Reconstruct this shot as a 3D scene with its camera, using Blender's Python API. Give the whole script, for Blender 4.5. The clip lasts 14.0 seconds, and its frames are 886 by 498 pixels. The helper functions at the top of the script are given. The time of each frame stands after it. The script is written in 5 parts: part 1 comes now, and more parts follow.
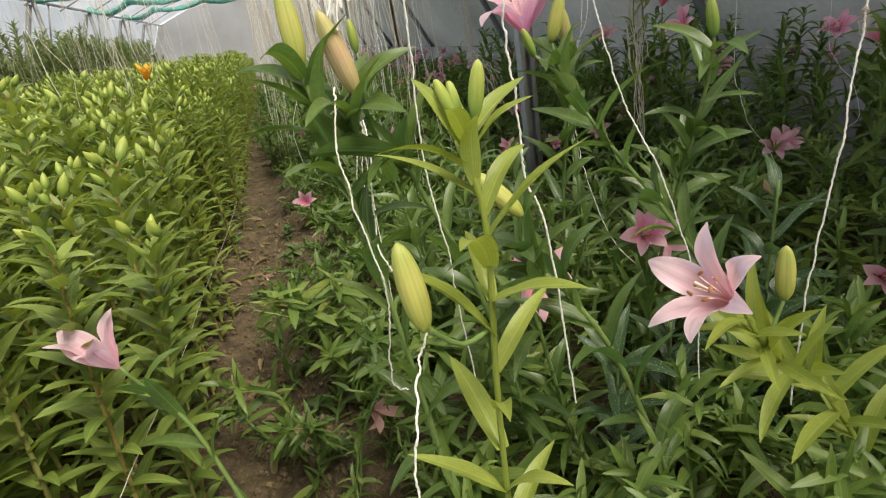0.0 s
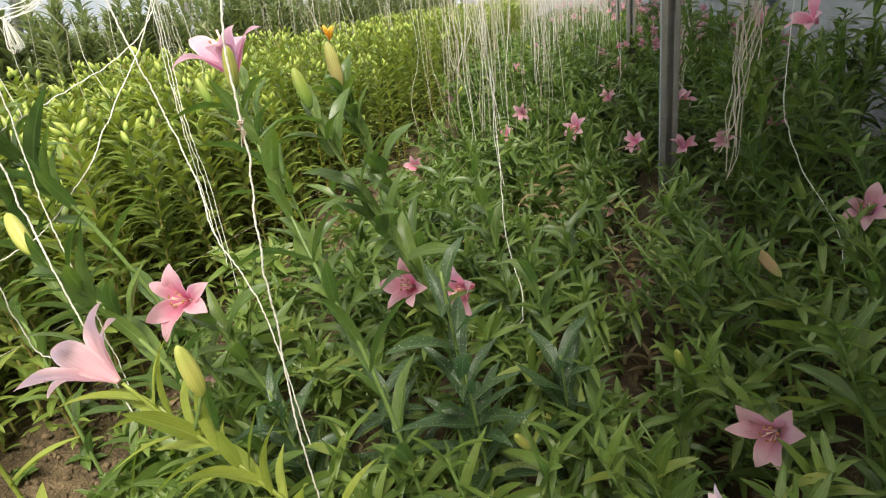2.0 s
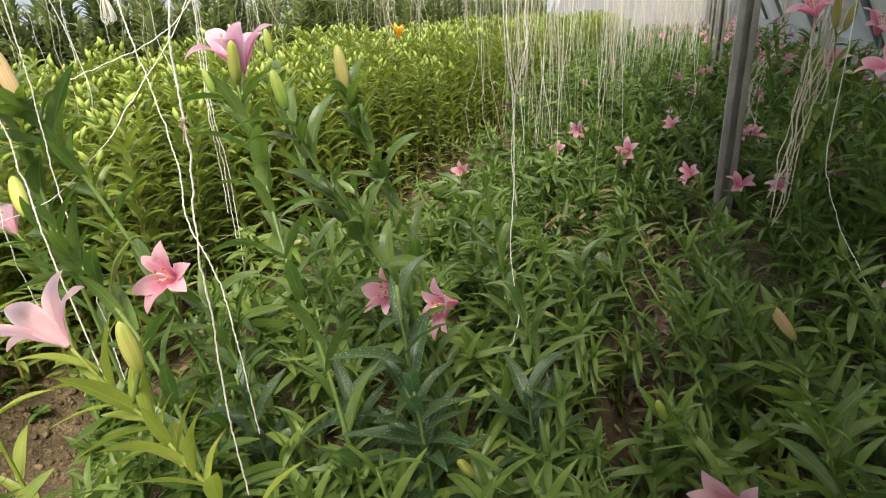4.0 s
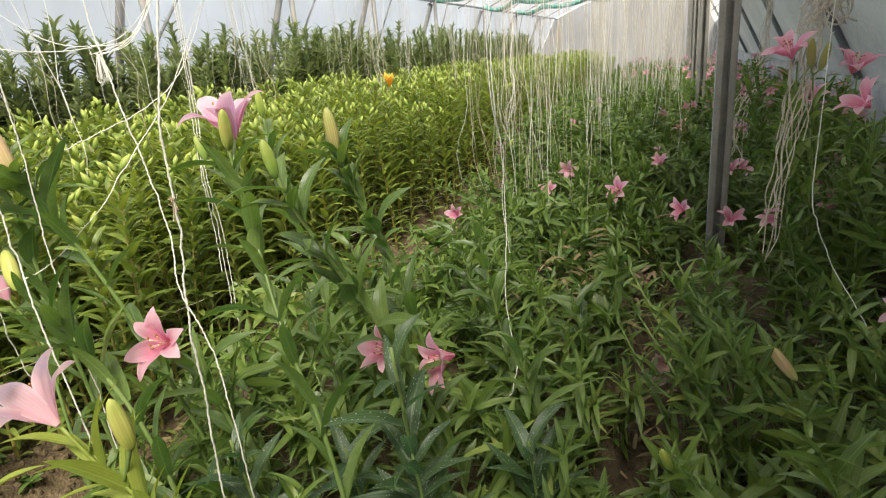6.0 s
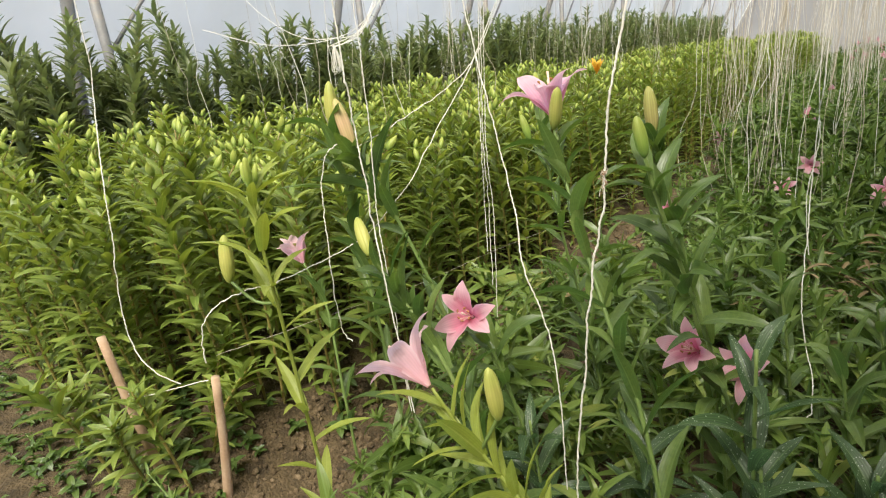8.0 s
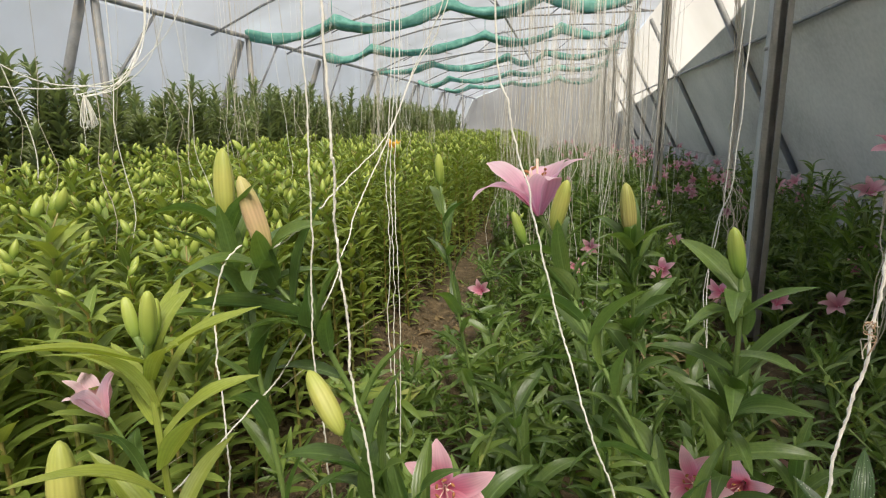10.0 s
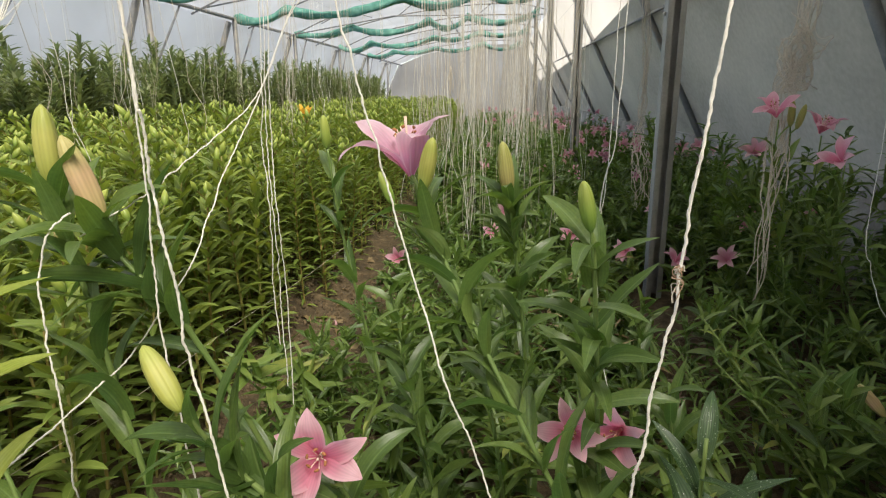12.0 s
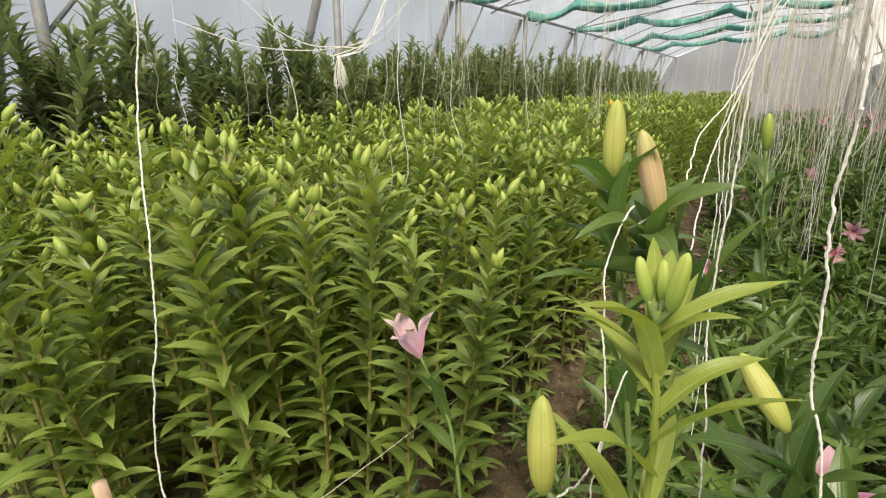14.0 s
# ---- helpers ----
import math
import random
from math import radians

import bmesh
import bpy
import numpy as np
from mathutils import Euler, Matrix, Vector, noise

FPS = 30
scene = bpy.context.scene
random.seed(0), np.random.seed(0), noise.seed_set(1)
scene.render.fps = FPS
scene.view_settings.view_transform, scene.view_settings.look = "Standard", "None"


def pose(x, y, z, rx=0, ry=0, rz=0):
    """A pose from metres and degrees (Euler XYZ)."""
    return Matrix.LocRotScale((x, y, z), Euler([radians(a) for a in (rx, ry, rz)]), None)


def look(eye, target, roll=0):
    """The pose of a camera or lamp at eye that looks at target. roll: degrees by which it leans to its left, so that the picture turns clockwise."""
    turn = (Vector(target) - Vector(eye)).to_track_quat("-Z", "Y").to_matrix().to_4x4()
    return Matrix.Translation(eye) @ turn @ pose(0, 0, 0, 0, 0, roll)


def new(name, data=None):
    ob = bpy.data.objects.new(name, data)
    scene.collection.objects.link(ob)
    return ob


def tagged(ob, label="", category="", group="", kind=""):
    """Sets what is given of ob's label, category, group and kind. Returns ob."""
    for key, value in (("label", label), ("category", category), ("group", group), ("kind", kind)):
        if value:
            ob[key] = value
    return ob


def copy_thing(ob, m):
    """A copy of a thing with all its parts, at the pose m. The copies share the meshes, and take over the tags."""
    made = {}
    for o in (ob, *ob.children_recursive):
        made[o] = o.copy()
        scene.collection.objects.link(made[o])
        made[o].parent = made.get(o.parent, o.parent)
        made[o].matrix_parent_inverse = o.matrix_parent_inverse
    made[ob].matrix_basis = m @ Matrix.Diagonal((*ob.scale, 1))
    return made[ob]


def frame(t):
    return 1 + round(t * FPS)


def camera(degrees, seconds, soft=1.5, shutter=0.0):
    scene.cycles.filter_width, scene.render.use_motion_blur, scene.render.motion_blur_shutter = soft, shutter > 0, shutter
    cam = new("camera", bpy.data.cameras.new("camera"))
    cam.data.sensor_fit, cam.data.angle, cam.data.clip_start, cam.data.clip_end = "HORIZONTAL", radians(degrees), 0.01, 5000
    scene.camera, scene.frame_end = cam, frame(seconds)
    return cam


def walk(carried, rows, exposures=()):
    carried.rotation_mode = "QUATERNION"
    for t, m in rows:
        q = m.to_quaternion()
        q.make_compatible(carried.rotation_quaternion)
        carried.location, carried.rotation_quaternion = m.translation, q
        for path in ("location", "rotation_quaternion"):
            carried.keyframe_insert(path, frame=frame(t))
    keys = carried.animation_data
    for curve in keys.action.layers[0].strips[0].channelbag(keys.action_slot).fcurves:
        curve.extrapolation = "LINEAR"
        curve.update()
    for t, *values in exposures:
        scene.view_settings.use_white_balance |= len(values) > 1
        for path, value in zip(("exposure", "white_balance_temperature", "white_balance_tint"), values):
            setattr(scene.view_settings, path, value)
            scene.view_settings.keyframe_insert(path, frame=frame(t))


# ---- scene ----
cam = camera(78.0, 14.0, 1.2)
PATH = [
    (0, (-0.6, -0.141, 1.161), (-0.145, 1.65, 0.396), -7.9),
    (0.5, (-0.27, -0.164, 1.185), (0.173, 1.618, 0.394), -6.9),
    (0.7, (-0.11, -0.129, 1.174), (0.295, 1.655, 0.367), -8.0),
    (1, (0.055, -0.111, 1.193), (0.242, 1.691, 0.346), -9.5),
    (1.5, (0.323, -0.154, 1.195), (-0.038, 1.629, 0.363), -10.9),
    (2, (0.523, -0.122, 1.202), (-0.014, 1.624, 0.387), -7.4),
    (2.5, (0.637, -0.059, 1.202), (-0.055, 1.629, 0.384), -6.4),
    (5, (0.682, -0.048, 1.218), (-0.066, 1.645, 0.46), -1.6),
    (5.5, (0.674, -0.043, 1.227), (-0.046, 1.675, 0.498), -2.4),
    (6, (0.684, -0.038, 1.243), (-0.073, 1.69, 0.579), -4.4),
    (6.5, (0.699, -0.024, 1.234), (-0.175, 1.637, 0.543), -5.9),
    (7, (0.66, -0.045, 1.233), (-0.328, 1.53, 0.495), -5.9),
    (7.5, (0.535, -0.146, 1.251), (-0.641, 1.314, 0.554), -5.9),
    (7.7, (0.482, -0.178, 1.245), (-0.766, 1.238, 0.583), -6.2),
    (9.8, (-0.134, -0.054, 1.256), (-0.608, 1.833, 0.791), 0.1),
    (10, (-0.103, -0.043, 1.259), (-0.529, 1.86, 0.814), -0.0),
    (10.5, (-0.023, -0.014, 1.259), (-0.303, 1.915, 0.814), -1.7),
    (11, (0.0, 0.0, 1.25), (-0.188, 1.929, 0.758), -2.0),
    (11.5, (-0.012, 0.003, 1.241), (-0.2, 1.922, 0.709), -0.9),
    (12, (-0.013, -0.006, 1.242), (-0.192, 1.908, 0.689), 0.0),
    (12.5, (-0.006, -0.008, 1.246), (-0.241, 1.886, 0.648), -1.4),
    (13, (0.004, 0.009, 1.226), (-0.492, 1.814, 0.522), -2.9),
    (13.5, (-0.127, -0.028, 1.237), (-0.854, 1.697, 0.533), -1.4),
    (14, (-0.391, -0.098, 1.243), (-1.363, 1.554, 0.672), 0.1),
]
walk(cam, [(t, look(eye, target, roll)) for t, eye, target, roll in PATH], [(0, 2.20), (0.6, 2.45), (1.0, 2.83), (1.5, 2.70), (5.5, 2.67), (6.2, 2.57), (6.8, 2.60), (7.6, 2.53), (9.6, 2.07), (12.6, 2.13), (13.3, 2.30), (14, 2.20)])

# ---- world, sun and exposure ----
world = bpy.data.worlds.new("sky")
scene.world = world
world.use_nodes = True
wn = world.node_tree.nodes
sky = wn.new("ShaderNodeTexSky")
sky.sky_type, sky.sun_disc = "NISHITA", False
sky.sun_elevation, sky.sun_rotation = radians(57.6), radians(152.0)
wn["Background"].inputs["Strength"].default_value = 0.15
world.node_tree.links.new(sky.outputs["Color"], wn["Background"].inputs["Color"])

sun = new("sun", bpy.data.lights.new("sun", "SUN"))
sun.data.energy, sun.data.angle, sun.data.color = 1.2, radians(26.0), (1.0, 0.93, 0.8)
sun.matrix_world = look((2.5, -4.7, 8.4), (0, 0, 0))

# ---- materials ----


def material(name):
    m = bpy.data.materials.new(name)
    m.use_nodes = True
    return m, m.node_tree.nodes, m.node_tree.links, m.node_tree.nodes["Principled BSDF"]


def ramp(nodes, stops):
    r = nodes.new("ShaderNodeValToRGB")
    while len(r.color_ramp.elements) < len(stops):
        r.color_ramp.elements.new(0.5)
    for e, (p, c) in zip(r.color_ramp.elements, stops):
        e.position, e.color = p, (*c, 1)
    return r


def noisy(name, stops, scale, rough=0.7, bump=0.3, bump_scale=None, metal=0.0, detail=6.0, dist=0.01):
    """A surface whose colour runs through stops by a two-scale noise, with a fine relief."""
    m, n, l, b = material(name)
    tc = n.new("ShaderNodeTexCoord")
    n1, n2 = n.new("ShaderNodeTexNoise"), n.new("ShaderNodeTexNoise")
    n1.inputs["Scale"].default_value, n1.inputs["Detail"].default_value = scale, detail
    n2.inputs["Scale"].default_value, n2.inputs["Detail"].default_value = bump_scale or scale * 9, 4
    add = n.new("ShaderNodeMath")
    add.operation = "MULTIPLY_ADD"
    add.inputs[1].default_value = 0.35
    r = ramp(n, stops)
    for t in (n1, n2):
        l.new(tc.outputs["Object"], t.inputs["Vector"])
    l.new(n2.outputs["Fac"], add.inputs[0])
    l.new(n1.outputs["Fac"], add.inputs[2])
    l.new(add.outputs[0], r.inputs["Fac"])
    l.new(r.outputs["Color"], b.inputs["Base Color"])
    b.inputs["Roughness"].default_value, b.inputs["Metallic"].default_value = rough, metal
    bp = n.new("ShaderNodeBump")
    bp.inputs["Strength"].default_value, bp.inputs["Distance"].default_value = bump, dist
    l.new(n2.outputs["Fac"], bp.inputs["Height"])
    l.new(bp.outputs["Normal"], b.inputs["Normal"])
    return m


def plant_skin(name, stops, rough=0.42, see_through=0.35, glow=(1.0, 1.0, 1.0), veins=0.0, spots=0.0, along=None, rib=None, edge=None, gloss=0.45):
    """Leaf or petal: colour by island and object, veins along the blade, light passing through it.
    along: colours from the base to the tip instead of by chance."""
    m, n, l, b = material(name)
    geo, oi, uv = n.new("ShaderNodeNewGeometry"), n.new("ShaderNodeObjectInfo"), n.new("ShaderNodeUVMap")
    tc, nz = n.new("ShaderNodeTexCoord"), n.new("ShaderNodeTexNoise")
    nz.inputs["Scale"].default_value, nz.inputs["Detail"].default_value = 22, 5
    l.new(tc.outputs["Object"], nz.inputs["Vector"])
    sep = n.new("ShaderNodeSeparateXYZ")
    l.new(uv.outputs["UV"], sep.inputs[0])
    s1, s2 = n.new("ShaderNodeMath"), n.new("ShaderNodeMath")
    s1.operation = s2.operation = "MULTIPLY_ADD"
    if along:
        s1.inputs[1].default_value = 0.16
        l.new(geo.outputs["Random Per Island"], s1.inputs[0])
        l.new(sep.outputs["Y"], s1.inputs[2])
        s2.inputs[1].default_value = 0.25
    else:
        s1.inputs[1].default_value = 0.42
        l.new(geo.outputs["Random Per Island"], s1.inputs[0])
        half = n.new("ShaderNodeMath")
        half.operation = "MULTIPLY"
        half.inputs[1].default_value = 0.36
        l.new(oi.outputs["Random"], half.inputs[0])
        l.new(half.outputs[0], s1.inputs[2])
        s2.inputs[1].default_value = 0.45
    l.new(nz.outputs["Fac"], s2.inputs[0])
    l.new(s1.outputs[0], s2.inputs[2])
    r = ramp(n, along or stops)
    l.new(s2.outputs[0], r.inputs["Fac"])
    col = r.outputs["Color"]
    if veins:
        wv = n.new("ShaderNodeTexWave")
        wv.wave_type, wv.bands_direction = "BANDS", "X"
        wv.inputs["Scale"].default_value, wv.inputs["Distortion"].default_value = 2.6, 0.7
        l.new(uv.outputs["UV"], wv.inputs["Vector"])
        mx = n.new("ShaderNodeMix")
        mx.data_type, mx.blend_type = "RGBA", "MULTIPLY"
        mx.inputs["Factor"].default_value = veins
        l.new(col, mx.inputs["A"])
        l.new(wv.outputs["Color"], mx.inputs["B"])
        col = mx.outputs["Result"]
        bp = n.new("ShaderNodeBump")
        bp.inputs["Strength"].default_value, bp.inputs["Distance"].default_value = min(0.3, veins * 1.2), 0.0012
        l.new(wv.outputs["Fac"], bp.inputs["Height"])
        l.new(bp.outputs["Normal"], b.inputs["Normal"])
    if rib or edge:
        off, wide = n.new("ShaderNodeMath"), n.new("ShaderNodeMath")
        off.operation, wide.operation = "SUBTRACT", "ABSOLUTE"
        off.inputs[1].default_value = 0.5
        l.new(sep.outputs["X"], off.inputs[0])
        l.new(off.outputs[0], wide.inputs[0])
        band = ramp(n, [(0.0, (0.5, 0.5, 0.5)), (0.05, (0.0, 0.0, 0.0))] if rib else [(0.34, (0, 0, 0)), (0.5, (0.8, 0.8, 0.8))])
        l.new(wide.outputs[0], band.inputs["Fac"])
        mx = n.new("ShaderNodeMix")
        mx.data_type = "RGBA"
        mx.inputs["B"].default_value = (*(rib or edge), 1)
        l.new(band.outputs["Color"], mx.inputs["Factor"])
        l.new(col, mx.inputs["A"])
        col = mx.outputs["Result"]
    if spots:
        vo = n.new("ShaderNodeTexVoronoi")
        vo.inputs["Scale"].default_value = 130
        mp = n.new("ShaderNodeMapping")
        mp.inputs["Scale"].default_value = (0.16, 0.24, 0.2)
        l.new(tc.outputs["Object"], mp.inputs["Vector"])
        l.new(mp.outputs["Vector"], vo.inputs["Vector"])
        sp = ramp(n, [(0.0, (1, 1, 1)), (0.14, (1, 1, 1)), (0.2, (0, 0, 0))])
        l.new(vo.outputs["Distance"], sp.inputs["Fac"])
        fac = n.new("ShaderNodeMath")
        fac.operation = "MULTIPLY"
        fac.inputs[1].default_value = spots
        l.new(sp.outputs["Color"], fac.inputs[0])
        mx = n.new("ShaderNodeMix")
        mx.data_type = "RGBA"
        mx.inputs["B"].default_value = (0.45, 0.5, 0.42, 1)
        l.new(fac.outputs[0], mx.inputs["Factor"])
        l.new(col, mx.inputs["A"])
        col = mx.outputs["Result"]
    l.new(col, b.inputs["Base Color"])
    b.inputs["Roughness"].default_value = rough
    b.inputs["Specular IOR Level"].default_value = gloss
    tr = n.new("ShaderNodeBsdfTranslucent")
    tint = n.new("ShaderNodeMix")
    tint.data_type, tint.blend_type = "RGBA", "MULTIPLY"
    tint.inputs["Factor"].default_value = 1.0
    tint.inputs["B"].default_value = (*glow, 1)
    l.new(col, tint.inputs["A"])
    l.new(tint.outputs["Result"], tr.inputs["Color"])
    ms = n.new("ShaderNodeMixShader")
    ms.inputs["Fac"].default_value = see_through
    l.new(b.outputs[0], ms.inputs[1])
    l.new(tr.outputs[0], ms.inputs[2])
    l.new(ms.outputs[0], n["Material Output"].inputs["Surface"])
    return m


M_FIELD = plant_skin("field_leaf", [(0.05, (0.08, 0.118, 0.022)), (0.5, (0.157, 0.227, 0.043)), (1.0, (0.3, 0.365, 0.08))], glow=(1.3, 1.22, 0.6), rib=(0.36, 0.4, 0.13), gloss=0.55)
M_LOW = plant_skin("bed_leaf", [(0.05, (0.035, 0.072, 0.018)), (0.45, (0.095, 0.16, 0.032)), (0.8, (0.19, 0.27, 0.058)), (1.0, (0.42, 0.43, 0.12))], glow=(1.2, 1.25, 0.6), veins=0.14, rib=(0.24, 0.35, 0.13), gloss=0.5, rough=0.38)
M_LEAF = plant_skin("near_leaf", [(0.05, (0.04, 0.075, 0.02)), (0.6, (0.092, 0.155, 0.036)), (1.0, (0.18, 0.25, 0.06))], glow=(1.15, 1.25, 0.6), veins=0.12, rib=(0.24, 0.34, 0.13), gloss=0.6, rough=0.36)
M_SPOT = plant_skin("sprayed_leaf", [(0.05, (0.035, 0.075, 0.03)), (1.0, (0.085, 0.15, 0.055))], glow=(1.1, 1.25, 0.7), veins=0.35, spots=0.85, rib=(0.22, 0.32, 0.14), gloss=0.6, rough=0.36)
M_YOUNG = plant_skin("young_leaf", [(0.05, (0.17, 0.225, 0.034)), (0.6, (0.285, 0.345, 0.06)), (1.0, (0.38, 0.43, 0.09))], glow=(1.2, 1.2, 0.6), veins=0.12, rib=(0.45, 0.48, 0.17))
M_TALL = plant_skin("tall_leaf", [(0.05, (0.1, 0.125, 0.058)), (0.6, (0.185, 0.22, 0.1)), (1.0, (0.3, 0.33, 0.15))], glow=(1.1, 1.2, 0.7))
M_STEM = plant_skin("stem_skin", [(0.05, (0.085, 0.14, 0.038)), (0.6, (0.155, 0.23, 0.063)), (1.0, (0.22, 0.29, 0.09))], see_through=0.1)
M_BROWNSTEM = plant_skin("brown_stem", [(0.05, (0.2, 0.14, 0.045)), (0.6, (0.29, 0.23, 0.07)), (1.0, (0.25, 0.28, 0.09))], see_through=0.05)
M_BUD = plant_skin("bud_skin", [], see_through=0.2, glow=(1.1, 1.1, 0.6), along=[(0.1, (0.13, 0.22, 0.045)), (0.5, (0.27, 0.36, 0.065)), (1.0, (0.41, 0.47, 0.1))])
M_BUDY = plant_skin("yellow_bud_skin", [], rough=0.5, see_through=0.15, glow=(1.1, 1.05, 0.5), veins=0.1, along=[(0.1, (0.24, 0.3, 0.05)), (0.4, (0.4, 0.42, 0.09)), (0.8, (0.47, 0.46, 0.12)), (1.1, (0.4, 0.43, 0.1))])
M_BUDP = plant_skin("peach_bud_skin", [], rough=0.5, see_through=0.15, veins=0.14, along=[(0.1, (0.36, 0.36, 0.11)), (0.35, (0.56, 0.45, 0.2)), (0.75, (0.62, 0.43, 0.24)), (1.1, (0.52, 0.46, 0.18))])
M_BUDO = plant_skin("olive_bud_skin", [], rough=0.5, see_through=0.15, veins=0.2, along=[(0.1, (0.22, 0.27, 0.06)), (0.5, (0.36, 0.31, 0.11)), (1.0, (0.36, 0.36, 0.1))])
M_BUDG = plant_skin("green_bud_skin", [], rough=0.5, see_through=0.15, veins=0.08, along=[(0.1, (0.12, 0.21, 0.04)), (0.6, (0.21, 0.31, 0.05)), (1.0, (0.29, 0.35, 0.07))])
M_PINK = plant_skin("pink_petal", [], rough=0.5, see_through=0.45, glow=(1.1, 0.95, 1.0), veins=0.08, along=[(0.02, (0.62, 0.13, 0.2)), (0.35, (0.72, 0.21, 0.33)), (0.75, (0.78, 0.32, 0.44)), (1.1, (0.82, 0.48, 0.57))], edge=(0.85, 0.55, 0.63))
M_MAUVE = plant_skin("mauve_pink_petal", [], rough=0.5, see_through=0.45, glow=(1.05, 0.95, 1.0), veins=0.08, along=[(0.02, (0.6, 0.2, 0.3)), (0.35, (0.68, 0.29, 0.44)), (0.75, (0.74, 0.42, 0.55)), (1.1, (0.8, 0.56, 0.66))], edge=(0.83, 0.62, 0.7))
M_PALE = plant_skin("pale_pink_petal", [], rough=0.5, see_through=0.4, glow=(1.05, 0.95, 0.96), veins=0.06, along=[(0.0, (0.82, 0.68, 0.5)), (0.3, (0.83, 0.49, 0.55)), (0.7, (0.85, 0.55, 0.62)), (1.1, (0.87, 0.64, 0.7))], edge=(0.89, 0.71, 0.76))
# pink petal with the shade of the wall-side beds put into its colour
M_PINKSHADE = plant_skin("shaded_pink_petal", [], rough=0.5, see_through=0.4, veins=0.08, along=[(0.02, (0.5, 0.14, 0.18)), (0.4, (0.58, 0.22, 0.29)), (0.8, (0.64, 0.32, 0.38)), (1.1, (0.68, 0.42, 0.46))])
M_WILT = plant_skin("wilted_petal", [], rough=0.6, see_through=0.35, veins=0.12, along=[(0.0, (0.5, 0.28, 0.18)), (0.5, (0.72, 0.4, 0.38)), (1.0, (0.7, 0.45, 0.4))])
M_ORANGE = plant_skin("orange_petal", [], rough=0.5, see_through=0.4, along=[(0.0, (0.7, 0.3, 0.02)), (0.6, (0.85, 0.42, 0.03)), (1.0, (0.85, 0.5, 0.06))])
M_STAMEN = noisy("stamen_skin", [(0.3, (0.75, 0.45, 0.4)), (0.8, (0.8, 0.6, 0.5))], 60)
M_ANTHER = noisy("anther_skin", [(0.3, (0.22, 0.07, 0.03)), (0.8, (0.4, 0.17, 0.06))], 200)
M_DRY = plant_skin("dry_leaf", [(0.0, (0.08, 0.05, 0.024)), (0.5, (0.18, 0.125, 0.055)), (1.0, (0.32, 0.25, 0.13))], rough=0.7, see_through=0.15)
M_SOIL = noisy("soil", [(0.35, (0.022, 0.016, 0.008)), (0.55, (0.06, 0.042, 0.02)), (0.75, (0.11, 0.078, 0.038)), (0.95, (0.2, 0.145, 0.08))], 14, 0.95, 0.9, 110, dist=0.02, detail=9.0)
M_CLOD = noisy("soil_clod", [(0.3, (0.06, 0.043, 0.021)), (0.7, (0.135, 0.095, 0.05)), (0.95, (0.25, 0.185, 0.11))], 30, 0.95, 0.7)
M_STRING = noisy("white_twine", [(0.3, (0.55, 0.52, 0.45)), (0.7, (0.74, 0.71, 0.64))], 90, 0.8, 0.5, 900, dist=0.001)
M_TWINE = noisy("beige_twine", [(0.3, (0.36, 0.31, 0.24)), (0.7, (0.52, 0.46, 0.37))], 90, 0.85, 0.4, 900, dist=0.001)
M_BROWNTWINE = noisy("brown_twine", [(0.3, (0.24, 0.15, 0.09)), (0.7, (0.4, 0.27, 0.17))], 90, 0.85, 0.4, 900, dist=0.001)
M_POST = noisy("galvanised_post", [(0.3, (0.13, 0.128, 0.118)), (0.6, (0.225, 0.22, 0.2)), (0.9, (0.31, 0.295, 0.265))], 7, 0.6, 0.25, 80, metal=0.35, dist=0.003)
M_RIB = noisy("rib_paint", [(0.3, (0.12, 0.125, 0.13)), (0.7, (0.21, 0.21, 0.21)), (0.95, (0.29, 0.25, 0.2))], 9, 0.6, 0.2, 90, metal=0.1, dist=0.002)
M_WALL = noisy("grey_sheet", [(0.28, (0.18, 0.165, 0.135)), (0.48, (0.325, 0.3, 0.25)), (0.7, (0.44, 0.405, 0.34)), (0.95, (0.55, 0.51, 0.43))], 0.8, 0.85, 0.25, 25, dist=0.01)
M_KERB = noisy("old_mortar", [(0.3, (0.13, 0.12, 0.1)), (0.6, (0.24, 0.225, 0.2)), (0.9, (0.36, 0.35, 0.31))], 4, 0.9, 0.6, 40)
M_NET = noisy("green_net", [(0.3, (0.03, 0.13, 0.105)), (0.6, (0.07, 0.23, 0.185)), (0.9, (0.16, 0.36, 0.3))], 12, 0.7, 0.6, 240, dist=0.004)
M_WOOD = noisy("bare_stake", [(0.3, (0.26, 0.16, 0.09)), (0.6, (0.4, 0.27, 0.17)), (0.9, (0.5, 0.37, 0.25))], 14, 0.8, 0.4, 120, dist=0.003)

# film: milky plastic that scatters the daylight


def film(name, dull, clean, through_=0.6):
    m, n, l, _ = material(name)
    tc, nz = n.new("ShaderNodeTexCoord"), n.new("ShaderNodeTexNoise")
    nz.inputs["Scale"].default_value, nz.inputs["Detail"].default_value = 0.8, 7
    l.new(tc.outputs["Object"], nz.inputs["Vector"])
    r = ramp(n, [(0.3, dull), (0.7, clean)])
    l.new(nz.outputs["Fac"], r.inputs["Fac"])
    tl, mx, df = n.new("ShaderNodeBsdfTranslucent"), n.new("ShaderNodeMixShader"), n.new("ShaderNodeBsdfDiffuse")
    l.new(r.outputs["Color"], tl.inputs["Color"])
    l.new(r.outputs["Color"], df.inputs["Color"])
    mx.inputs["Fac"].default_value = through_
    l.new(df.outputs[0], mx.inputs[1])
    l.new(tl.outputs[0], mx.inputs[2])
    l.new(mx.outputs[0], n["Material Output"].inputs["Surface"])
    return m


